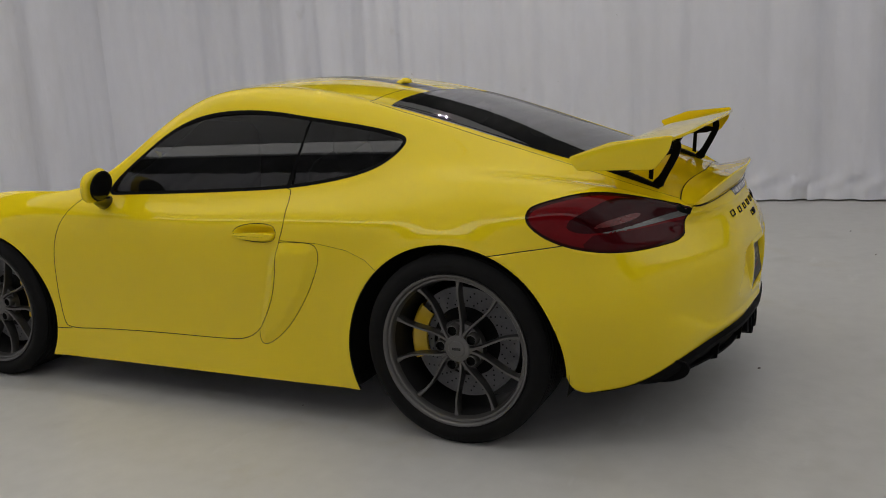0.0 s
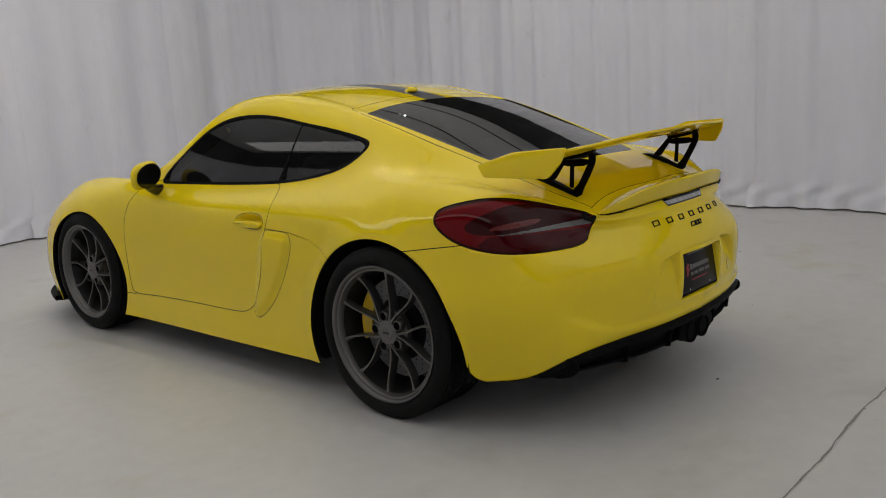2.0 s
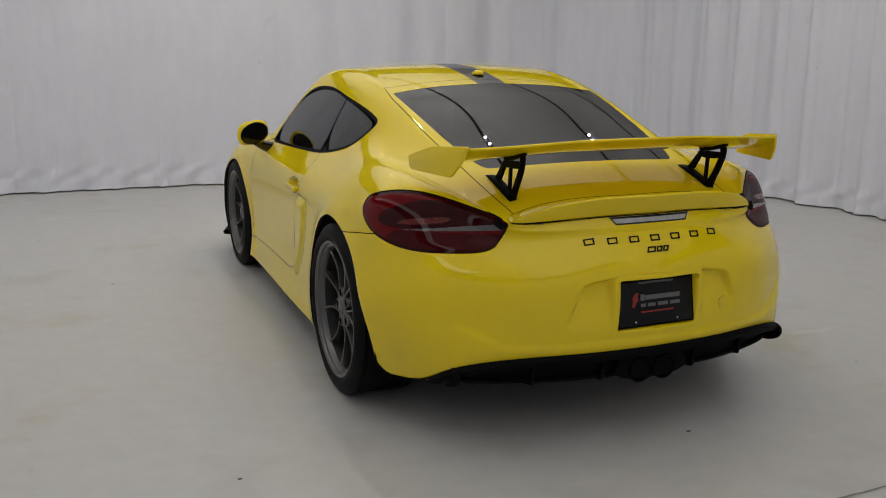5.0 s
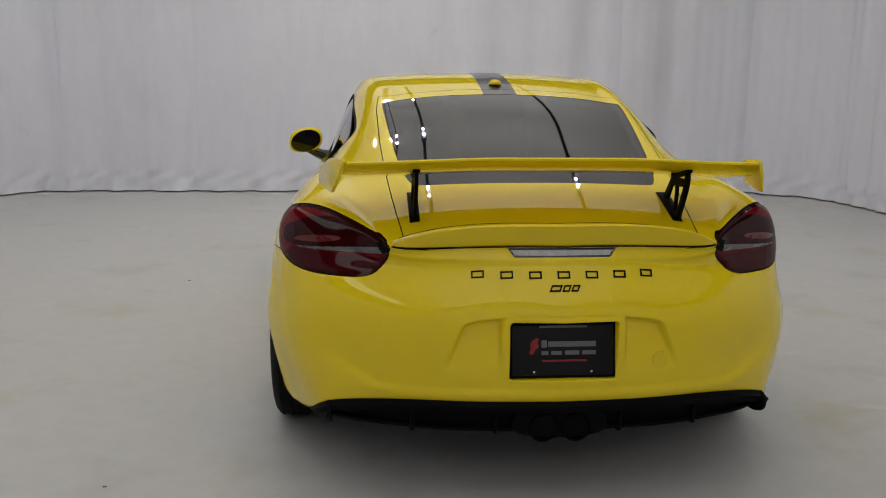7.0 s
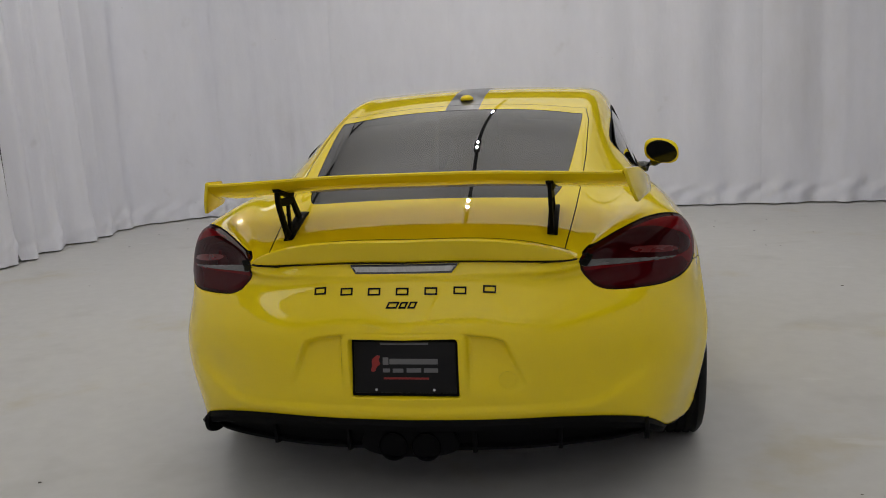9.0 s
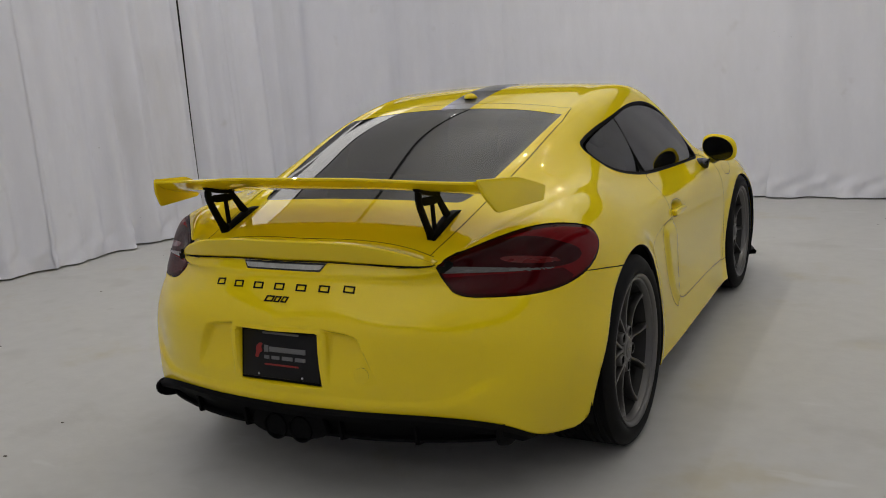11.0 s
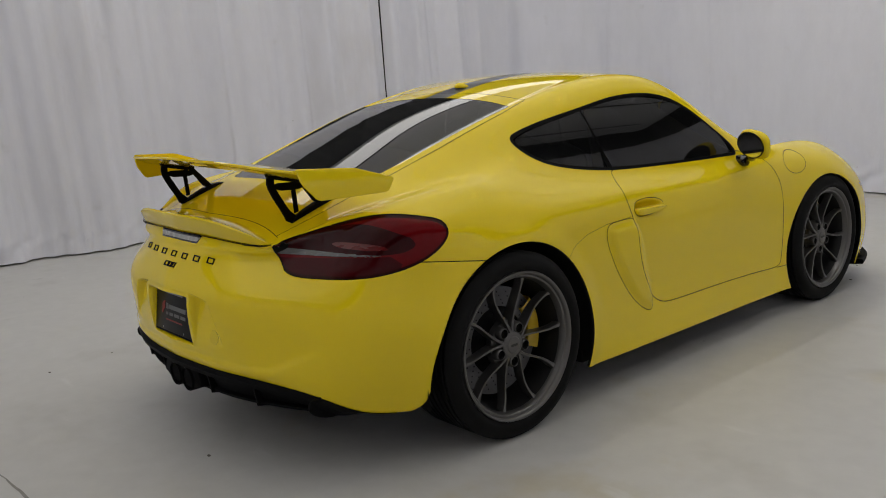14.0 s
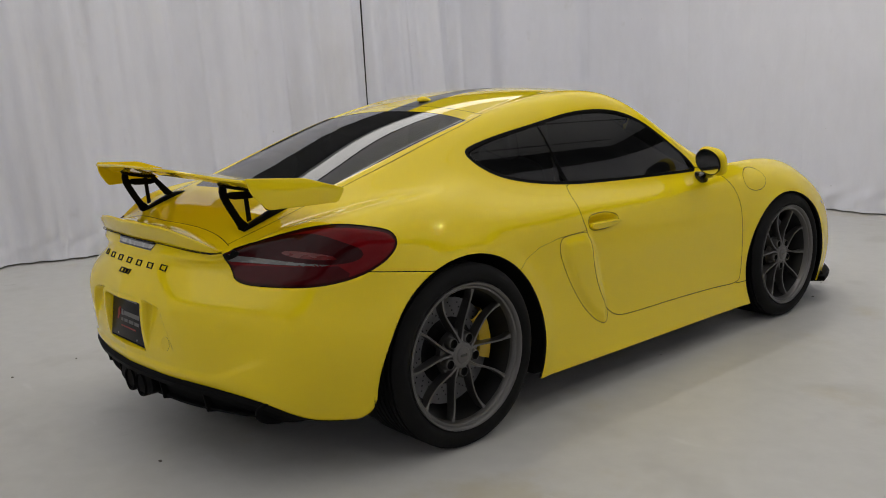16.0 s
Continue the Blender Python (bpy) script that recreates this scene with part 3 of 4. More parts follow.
for mirror in (False, True):
    q = panel("rear_quarter_panel", sv, sn, QUART_F, PAINT, car, mirror=mirror)
    door = panel("door", sv, sn, DOOR_F, PAINT, car, mirror=mirror)
    panel("handle_recess", sv, sn, HANDLE_F, PAINT, door, "scooped recess behind the handle", mirror)
    fender_faces = FEN_F if not mirror else np.concatenate([FEN_F, FUEL_F, FUEL_GAP])
    panel("front_fender", sv, sn, fender_faces, PAINT, car, mirror=mirror)
    if not mirror:
        panel("fuel_flap", sv, sn, FUEL_F, PAINT, car, "round yellow fuel filler flap")
    panel("side_intake", sv, sn, INTAKE_F, PAINT, car, "yellow side air intake blade", mirror)
    panel("side_window", gv, gn, W_GLASS, TINT, car, "dark tinted side glass", mirror, thick=.004, lift=-.003)
    panel("window_trim", sv, sn, W_TRIM, BLACK, car, "black rubber window trim", mirror, thick=.01, lift=.0005)
    panel("headlamp", sv, sn, HEAD_F, GLOSS_BLACK, car, "dark glazed headlamp", mirror)
    lamp = empty("tail_lamp", car)
    tagged(lamp, "dark red tail lamp with a clear ribbed strip")
    lv, ln, lf = sv, sn, LAMP_F
    for shape in (LAMP_STRIP, LAMP_SMOKE, LAMP_GLOW, LAMP_FOOT):
        lv, ln, lf = cut(lv, ln, lf, inside(shape, corner(lv)))
    lv, ln, lf = cut(lv, ln, lf, inside(LAMP, corner(lv)) + .009)
    lm = corner(lv[lf].mean(1))
    strip, smoke, glow, foot_ = (inside(shape, lm) < 0 for shape in (LAMP_STRIP, LAMP_SMOKE, LAMP_GLOW, LAMP_FOOT))
    border = inside(LAMP, lm) > -.009
    panel("lens_border", lv, ln, lf[border & ~strip], LENS_SMOKE, lamp, "dark moulded border of the lens", mirror, lift=-.0008)
    panel("red_lens", lv, ln, lf[~border & ~strip & ~smoke & ~foot_], LENS_RED, lamp, "dark red lens", mirror)
    panel("lower_lens", lv, ln, lf[~border & foot_ & ~strip & ~smoke], LENS_DEEP, lamp, "deep red lower lens", mirror)
    panel("smoked_lens", lv, ln, lf[~border & smoke & ~strip & ~glow], LENS_SMOKE, lamp, "smoked inner lens", mirror)
    panel("red_reflector", lv, ln, lf[~border & smoke & ~strip & glow], LENS_BRIGHT, lamp, "brighter red reflector grid", mirror)
    panel("clear_strip", lv, ln, lf[strip], LENS_CLEAR, lamp, "clear ribbed strip", mirror, lift=.0025)

# the bumper is one piece across the tail
used, bf = np.unique(BUMP_F, return_inverse=True)
bf = bf.reshape(-1, 3)
bv, bn = sv[used], sn[used]
bv2, bn2 = np.vstack([bv, bv * [-1, 1, 1]]), np.vstack([bn, bn * [-1, 1, 1]])
centre = np.abs(bv[:, 0]) < 1e-6
remap = np.concatenate([np.arange(len(bv)), np.where(centre, np.arange(len(bv)), np.arange(len(bv)) + len(bv))])
bf2 = np.concatenate([bf, remap[bf[:, ::-1] + len(bv)]])
bn2[np.concatenate([centre, centre]), 0] = 0


def xz(p):
    return p[:, [0, 2]]


def f_bay(p):
    return np.where(p[:, 1] < -.6, inside(BAY, xz(p)), 1.0)


def f_wings(p):
    return np.where(p[:, 1] < -.6, inside(WINGS, xz(p)), 1.0)


def f_frame(p):
    return np.where(p[:, 1] < -.6, inside(FRAME, xz(p)), 1.0)


def f_brake(p):
    return np.where(p[:, 1] < -.6, inside(BRAKE, xz(p)), 1.0)


def f_round(p):
    """The rounded corner at the foot of the bumper, behind the wheel."""
    c = np.abs(p[:, 0]) > .8
    far = np.hypot(p[:, 1] + .482, p[:, 2] - .272) - .068
    return np.where(c & (p[:, 1] > -.482) & (p[:, 2] < .272), -far, 1.0)


for field, levels in ((f_wings, (0, -.018, -.04)), (f_frame, (0, .006, .012)), (f_bay, (0, -.004, -.008)), (f_brake, (0,)), (f_round, (0,))):
    for level in levels:
        bv2, bn2, bf2 = cut(bv2, bn2, bf2, field(bv2) - level)
bm_ = bv2[bf2].mean(1)
bf2 = bf2[f_round(bm_) > 0]
bm_ = bv2[bf2].mean(1)
d1, d2 = f_bay(bv2), f_wings(bv2)
bay_depth = np.interp(bv2[:, 2], [.41, .62], [.030, .062])
bv2[:, 1] += np.where(d1 < 0, bay_depth * np.clip(-d1 / .008, 0, 1), 0)
bv2[:, 1] += np.where(d2 < 0, .034 * smooth_step(-d2, 0, .022) * smooth_step(bv2[:, 2], .42, .60) * np.clip(f_frame(bv2) / .012, 0, 1), 0)
is_brake = f_brake(bm_) < 0
bumper = panel("rear_bumper", bv2, bn2, bf2[~is_brake], PAINT, car)
bumper.data.normals_split_custom_set_from_vertices([(0, 0, 0)] * len(bumper.data.vertices))
bumper.data.set_sharp_from_angle(angle=radians(40))
TAIL_V, TAIL_N, TAIL_F = bv2, bn2, bf2


def tail_badge(name, outline, mat, parent, label, lift):
    """A thin shape laid on the skin of the tail."""
    m = TAIL_V[TAIL_F].mean(1)
    lo, hi = outline.min(0) - .03, outline.max(0) + .03
    box = (m[:, 1] < -.6) & (m[:, 0] > lo[0]) & (m[:, 0] < hi[0]) & (m[:, 2] > lo[1]) & (m[:, 2] < hi[1])
    v, n, f = cut(TAIL_V, TAIL_N, TAIL_F[box], inside(outline, xz(TAIL_V)))
    f = f[inside(outline, xz(v[f].mean(1))) < 0]
    return panel(name, v, n, f, mat, parent, label, thick=lift + .001, lift=lift, edge=mat)


light = panel("brake_light", bv2, bn2, bf2[is_brake], GLOSS_BLACK, bumper, "slim third brake light in a dark frame")
tail_badge("brake_light_lens", cornered([(-.160, .8190), (-.147, .8040), (.147, .8040), (.160, .8190)], .004), LENS_WHITE, light, "clear ribbed lens", .002)

# ---- roof, glass, hatch and bonnet
tg = SKIN[:U14 + 1, V7:]
tn = NORMAL[:U14 + 1, V7:].copy()
tn[:, -1, 0] = 0
tg_full = np.concatenate([tg, (tg * [-1, 1, 1])[:, ::-1][:, 1:]], axis=1)
tn_full = np.concatenate([tn, (tn * [-1, 1, 1])[:, ::-1][:, 1:]], axis=1)
tv, tnn = tg_full.reshape(-1, 3), tn_full.reshape(-1, 3)
tf = outward(tv, tnn, grid_faces(tg_full.shape[0], tg_full.shape[1]))
REAR_GLASS = np.array([1.025, 1.0]) * rounded([(-.515, .40), (-.50, .43), (-.30, .452), (0, .458), (.30, .452), (.50, .43), (.515, .40), (.470, -.20), (.435, -.375), (.40, -.398), (0, -.412), (-.40, -.398), (-.435, -.375), (-.470, -.20)], 2)


def t_edge(p):
    return np.where(p[:, 1] < .53, np.interp(p[:, 1], [-.80, -.70, -.58, -.43, -.25, 0, .35, .50, .53], [.478, .486, .499, .514, .529, .542, .548, .535, .50]) - np.abs(p[:, 0]), 1.0)


def t_seam(p):
    return p[:, 1] - (.505 + .03 * (1 - (p[:, 0] / .56) ** 2))


def t_glass(p):
    return inside(REAR_GLASS, p[:, :2])


def t_stripe(p):
    return np.abs(p[:, 0]) - .074


def t_screen(p):
    return p[:, 1] - (1.235 - .10 * (p[:, 0] / .55) ** 2)


def t_hood(p):
    return p[:, 1] - 2.03


for field, levels in ((t_edge, (-GAP, GAP)), (t_seam, (-GAP, GAP)), (t_glass, (-GAP, 0)), (t_stripe, (0,)), (t_screen, (0,)), (t_hood, (0,))):
    for level in levels:
        tv, tnn, tf = cut(tv, tnn, tf, field(tv) - level)
tm = tv[tf].mean(1)
seam, gl, st, scr, hood, edg = t_seam(tm), t_glass(tm), t_stripe(tm), t_screen(tm), t_hood(tm), t_edge(tm)
is_hatch = (seam < -GAP) & (edg > GAP)
is_rim = (seam < GAP) & (edg < -GAP) & (gl > 0)
is_roof = (seam > GAP) & (scr < 0)
roof = panel("roof", tv, tnn, tf[is_roof & (st > 0)], PAINT, car)
panel("roof_stripe", tv, tnn, tf[is_roof & (st < 0)], STRIPE, roof, "dark grey stripe along the roof")
hatch = panel("hatch", tv, tnn, tf[is_hatch & (gl > 0) & ~((st < 0) & (tm[:, 1] > .3))], PAINT, car)
panel("hatch_stripe", tv, tnn, tf[is_hatch & (gl > 0) & (st < 0) & (tm[:, 1] > .3)], STRIPE, hatch, "dark grey stripe")
for s in (-1, 1):
    panel("hatch_surround", tv, tnn, tf[is_rim & (tm[:, 0] * s > 0)], PAINT, car, "yellow body edge beside the hatch")
panel("rear_window", tv, tnn, tf[gl < -GAP], TINT, hatch, "dark tinted rear window", thick=.004, lift=-.001)
panel("windscreen", tv, tnn, tf[(scr > 0) & (hood < 0)], TINT, car, "dark windscreen", thick=.004)
panel("bonnet", tv, tnn, tf[hood > 0], PAINT, car)

# added dark shell under the skin closes and shades joints, and the floor pan
kv_, kn_ = SKIN[::4, :V7 + 1:2], NORMAL[::4, :V7 + 1:2]
shell_v, shell_n = (kv_ - kn_ * .024).reshape(-1, 3), kn_.reshape(-1, 3)
shell_f = outward(shell_v, shell_n, grid_faces(kv_.shape[0], kv_.shape[1]))
sm = shell_v[shell_f].mean(1)
ok = ~((sm[:, 1] < -.7) & (np.abs(sm[:, 0]) < .42) & (sm[:, 2] < .68)) & (f_arch_rear(sm) > .025) & (f_arch_front(sm) > .025) & (flank_window(sm) > .015)
mesh_object("inner_shell", shell_v, shell_f[ok], MATT_BLACK, car)
mesh_object("inner_shell", shell_v * [-1, 1, 1], shell_f[ok][:, ::-1], MATT_BLACK, car)
# unseen tray added to keep light from under the tail
part("rear_undertray", box_bm(-.56, .56, -.76, -.452, .228, .244, .006), MATT_BLACK, car)
part("floor_pan", box_bm(-.60, .60, -.45, 3.2, .150, .20, .01), MATT_BLACK, car)
for s in (-1, 1):
    part("sill_underside", box_bm(min(s * .58, s * .86), max(s * .58, s * .86), .45, 2.06, .138, .20, .01), MATT_BLACK, car)
    for yc, r in ((.020, .448), (2.472, .413)):
        liner = lathe_bm([(s * .905 if yc < 1 else s * .86, r - .006), (s * .58, r), (s * .56, .02)], 48, start=radians(-14), sweep=radians(208))
        part("wheel_arch_liner", liner, MATT_BLACK, car, smooth=True, matrix=Matrix.Translation((0, yc, .305)))

# ---------------------------------------------------------------- wheels


def wheel_at(x, y, radius, width, flip, spin=0, rim_r=.290, lift=0.0):
    """A forged ten-spoke wheel: its outer face looks towards +x before it is turned."""
    w = empty("wheel", car)
    tagged(w, "satin grey ten-spoke alloy wheel on a low black tyre")
    h = width / 2
    tread = []
    for k in range(9):
        a = -h + .02 + (width - .04) * k / 8
        tread += [(a - .0085, radius), (a + .0085, radius), (a + .0095, radius - .006), (a + .0155, radius - .006)] if k < 8 else [(a, radius)]
    profile = [(-h + .025, rim_r - .03), (-h + .004, rim_r + .012), (-h, radius - .030), (-h + .008, radius - .008)] + tread + [(h - .008, radius - .008), (h + .005, radius - .026), (h + .010, rim_r + .030), (h + .007, rim_r + .016), (h - .002, rim_r + .006), (h - .012, rim_r - .012)]
    part("tyre", lathe_bm(profile, 120), RUBBER, w, "low-profile black tyre", True)
    part("rim", lathe_bm([(h - .036, rim_r - .030), (h - .020, rim_r - .026), (h - .012, rim_r - .021), (h - .0105, rim_r - .014), (h - .007, rim_r - .0125), (h - .001, rim_r - .010), (h + .003, rim_r - .004), (h + .003, rim_r + .001), (h - .004, rim_r + .004), (h - .014, rim_r), (h - .03, rim_r - .012)], 120), RIM, w, "grey rim lip", True)
    part("rim_barrel", lathe_bm([(h - .020, rim_r - .018), (h - .06, rim_r - .032), (h - .13, rim_r - .040), (-h + .02, rim_r - .03)], 96), RIM_DARK, w, smooth=True)
    # hub disc with five bolt holes
    face = h - .034
    hub = lathe_bm([(face - .050, .098), (face - .030, .092), (face - .024, .060), (face - .022, .0525), (face - .004, .0505), (face - .001, .047), (face, .042), (face + .001, 0.0001)], 60)
    part("hub", hub, RIM, w, smooth=True)
    part("centre_cap", lathe_bm([(face, .034), (face + .004, .031), (face + .005, .028), (face + .005, .0001)], 40), RIM, w, "grey centre cap", True)
    part("emblem_bar", box_bm(face + .004, face + .0058, -.017, .017, -.005, .005, .001), GLOSS_BLACK, w)
    for k in range(5):
        a = radians(90 + 72 * k + 16 + spin)
        c = Vector((0, math.cos(a), math.sin(a))) * .068
        part("bolt_well", lathe_bm([(face - .046, .0270), (face - .010, .0235), (face - .002, .0205), (face - .0005, .0185), (face - .003, .0172)], 24), RIM, w, "grey bolt well", True, Matrix.Translation(c))
        part("bolt_hole", lathe_bm([(face - .003, .0174), (face - .018, .0160), (face - .018, .0001)], 20), MATT_BLACK, w, "dark bolt recess", True, Matrix.Translation(c))
    # spokes in pairs, bowed outwards from the hub
    for k in range(10):
        pair, sgn = divmod(k, 2)
        sgn = sgn * 2 - 1
        base = radians(90 + 72 * pair + 52 + spin)
        bm = bmesh.new()
        rings = []
        for i in range(13):
            q = i / 12
            r = .050 + (rim_r - .012 - .050) * q
            ang = base + sgn * radians(4.0 + 12.0 * (1 - (1 - q) ** 2.0) + 5.0 * math.sin(math.pi * q))
            out = Vector((0, math.cos(ang), math.sin(ang)))
            side = Vector((0, -math.sin(ang), math.cos(ang)))
            xf = face - .002 - .020 * math.sin(math.pi * q) * .6 + .012 * q ** 3
            wide = .0082 - .0030 * math.sin(math.pi * min(q * 1.05, 1)) + .008 * max(0, q - .86) / .14
            deep = .052 - .016 * q
            c = out * r
            sect = [(-wide * .62, 0), (wide * .62, 0), (wide * .9, -.004), (wide * .7, -deep), (-wide * .7, -deep), (-wide * .9, -.004)]
            rings.append([bm.verts.new(c + side * s_ + Vector((xf + x_, 0, 0))) for s_, x_ in sect])
        for p, q2 in zip(rings, rings[1:]):
            for j in range(6):
                bm.faces.new((p[j], p[(j + 1) % 6], q2[(j + 1) % 6], q2[j]))
        bm.faces.new(rings[0])
        bm.faces.new(rings[-1][::-1])
        part("spoke", bm, RIM, w, smooth=True)
    # brake
    dx = h - .125
    part("brake_disc", lathe_bm([(dx - .03, .135), (dx - .03, .212), (dx, .212), (dx, .135)], 72), DISC, w, "drilled steel brake disc", True)
    part("disc_bell", lathe_bm([(dx - .02, .137), (dx - .004, .133), (dx + .012, .10), (dx + .014, .02)], 60), MATT_BLACK, w, smooth=True)
    bm = bmesh.new()
    for ring, r in enumerate((.146, .160, .176, .192)):
        for k in range(24):
            a = 2 * math.pi * (k + .28 * ring) / 24
            bmesh.ops.create_circle(bm, cap_ends=True, segments=8, radius=.0035, matrix=Matrix.Translation((dx + .0012, r * math.cos(a), r * math.sin(a))) @ Matrix.Rotation(math.pi / 2, 4, "Y"))
    tagged(part("disc_holes", bm, MATT_BLACK, w), kind="stuff")
    cal_a = 0 if y < 1 else 180
    face_c = .022 if y < 1 else .052
    bm = lathe_bm([(dx - .06, .160), (dx - .06, .222), (dx + face_c - .010, .222), (dx + face_c, .212), (dx + face_c, .176), (dx + face_c - .008, .160), (dx - .06, .160)], 20, start=radians(cal_a - 20 if y < 1 else cal_a - 40), sweep=radians(60))
    part("brake_caliper", bm, CALIPER, w, "yellow brake caliper", True)
    m = pose(x, y, radius - .002 + GROUND + lift, 0, 0, 0)
    if flip:
        m = m @ Matrix.Diagonal((-1, 1, 1, 1))
    w.matrix_basis = m
    if flip:
        # turn the copies inside the mesh so that no object is mirrored
        w.matrix_basis = pose(x, y, radius - .002 + GROUND + lift)
        for o in w.children:
            o.data = o.data.copy()
            o.data.transform(Matrix.Diagonal((-1, 1, 1, 1)))
            o.data.flip_normals()
    return w


wheel_at(.806, .003, .360, .275, False, 24, .286)
wheel_at(-.806, .003, .360, .275, True, -30, .286)
wheel_at(.772, 2.496, .352, .235, False, 14, .277, .004)
wheel_at(-.772, 2.496, .352, .235, True, -10, .277, .004)

# ---------------------------------------------------------------- tail furniture
# ducktail lip
bm = bmesh.new()
rings = []
N_LIP = 61
edge_tail = SKIN[U14:, V7][::-1]
for i in range(N_LIP):
    s = -1 + 2 * i / (N_LIP - 1)
    x = s * .522
    k = (1 - abs(s) ** 4.5)
    rise = .070 * k ** .8
    y_seam = np.interp(abs(x), edge_tail[:, 0], edge_tail[:, 1]) - .002
    z_seam = np.interp(abs(x), edge_tail[:, 0], edge_tail[:, 2]) + .0035
    y0 = y_seam + .130 * (0.35 + .65 * k)
    z0 = z_seam + (y0 - y_seam) * .345 - .006
    sect = [(y0, z0), (y0 - .002, z0 + .008 * k), (y_seam + .09 * k + .012, z_seam + .034 * k + .005), (y_seam + .03 * k, z_seam + .035 * k + rise * .18 + .004), (y_seam - .012 * k, z_seam + rise * .86 + .003),
            (y_seam - .030 * k - .001, z_seam + rise + .002), (y_seam - .033 * k - .002, z_seam + rise - .004 * k), (y_seam - .020 * k, z_seam + .028 * k), (y_seam - .006, z_seam + .002), (y_seam + .02, z_seam - .006)]
    rings.append([bm.verts.new((x, *p)) for p in sect])
for p, q in zip(rings, rings[1:]):
    for j in range(len(p) - 1):
        bm.faces.new((p[j], q[j], q[j + 1], p[j + 1]))
bm.faces.new(rings[0])
bm.faces.new(rings[-1][::-1])
lip_front = [tuple(r[1].co + Vector((0, .002, -.0005))) for r in rings]
lip_foot = [tuple(r[8].co + Vector((0, -.0035, -.004))) for r in rings]
part("ducktail_lip", bm, PAINT, hatch, "yellow ducktail spoiler lip", True)

part("tail_joint", tube_bm(lip_foot, .0018, 6), MATT_BLACK, hatch, "dark joint under the lip")
part("lip_joint", tube_bm(lip_front, .0018, 6), MATT_BLACK, hatch, "dark joint in front of the lip")

# seven wide-spaced black maker's emblems and the slanted model badge, as plain frames
def badge_frame(name, cx, cz, w, h, bar, slant, label):
    """A flat rectangular frame standing proud of the tail."""
    near = np.argmin((TAIL_V[:, 0] - cx) ** 2 + (TAIL_V[:, 2] - cz) ** 2 + np.where(TAIL_V[:, 1] < -.7, 0, 9))
    nrm = Vector(TAIL_N[near]).normalized()
    side = (Vector((1, 0, 0)) - nrm * nrm.x).normalized()
    up = nrm.cross(side) * -1
    up = up if up.z > 0 else -up
    at = Vector((cx, TAIL_V[near][1] - (cz - TAIL_V[near][2]) * nrm.z / nrm.y - (cx - TAIL_V[near][0]) * nrm.x / nrm.y, cz))
    bm = bmesh.new()
    outer = [(-w, -h), (w, -h), (w, h), (-w, h)]
    inner = [(-w + bar, -h + bar), (w - bar, -h + bar), (w - bar, h - bar), (-w + bar, h - bar)]
    rings = [[bm.verts.new(at + side * (x + slant * z) + up * z + nrm * d) for x, z in ring] for ring, d in ((outer, -.002), (outer, .003), (inner, .003), (inner, -.002))]
    for p, q in zip(rings, rings[1:]):
        for k in range(4):
            bm.faces.new((p[k], p[(k + 1) % 4], q[(k + 1) % 4], q[k]))
    part(name, bm, MATT_BLACK, bumper, label)


for k in range(7):
    badge_frame("maker_emblem", -.264 + .528 * k / 6, .748, .0195, .0118, .0046, 0, "black raised emblem")
for cx, wdt in ((-.027, .017), (.006, .011), (.034, .011)):
    badge_frame("model_emblem", cx, .711, wdt, .0105, .0048, .45, "black slanted model emblem")

# number plate of the dealer
plate = empty("number_plate", bumper)
tagged(plate, "black dealer plate with grey and red print in a black frame")
lean = pose(0, -.918, .517, 0, 0, 0) @ Matrix.Rotation(radians(-8.5), 4, "X")
plate.matrix_basis = lean
part("plate_frame", box_bm(-.168, .168, -.004, .012, -.088, .088, .006, 3), BLACK, plate, smooth=True)
part("plate_sheet", box_bm(-.158, .158, -.0065, 0, -.078, .078, .002), PLATE_BLACK, plate, smooth=True)
for x0, x1, z0, z1, mt in ((-.075, .075, .0695, .0765, PRINT_GREY), (-.068, -.050, .008, .031, PRINT_GREY), (-.047, .103, .010, .027, PRINT_GREY), (-.068, -.046, -.015, -.003, PRINT_GREY),
                           (-.037, -.004, -.015, -.003, PRINT_GREY), (.006, .051, -.015, -.002, PRINT_GREY), (.060, .103, -.015, -.002, PRINT_GREY), (-.066, .075, -.036, -.030, PRINT_RED)):
    part("print_bar", box_bm(x0, x1, -.0078, -.006, z0, z1, .0008), mt, plate, "plain bar of print")
part("print_mark", prism_bm(rounded([(-.108, -.012), (-.100, .006), (-.104, .022), (-.088, .038), (-.073, .036), (-.082, .024), (-.074, .010), (-.088, .002), (-.092, -.014)], 2), -.0078, -.006, "xz"), PRINT_RED, plate, "red printed mark")
for px, pz in ((-.09, -.068), (.09, -.068)):
    part("plate_screw", lathe_bm([(-.002, .005), (.0005, .004), (.001, .0001)], 14), CHROME, plate, smooth=True, matrix=Matrix.Translation((px, -.0065, pz)) @ Matrix.Rotation(-math.pi / 2, 4, "Z"))

# tow-eye cover: a fine ring
ring = np.array([(.312 + .0262 * math.cos(a), .478 + .0262 * math.sin(a)) for a in np.linspace(0, 2 * math.pi, 40, endpoint=False)])
tail_badge("tow_eye_cover", ring, PAINT, bumper, "round yellow tow-eye cover", .0012).data.materials[1] = MATT_BLACK

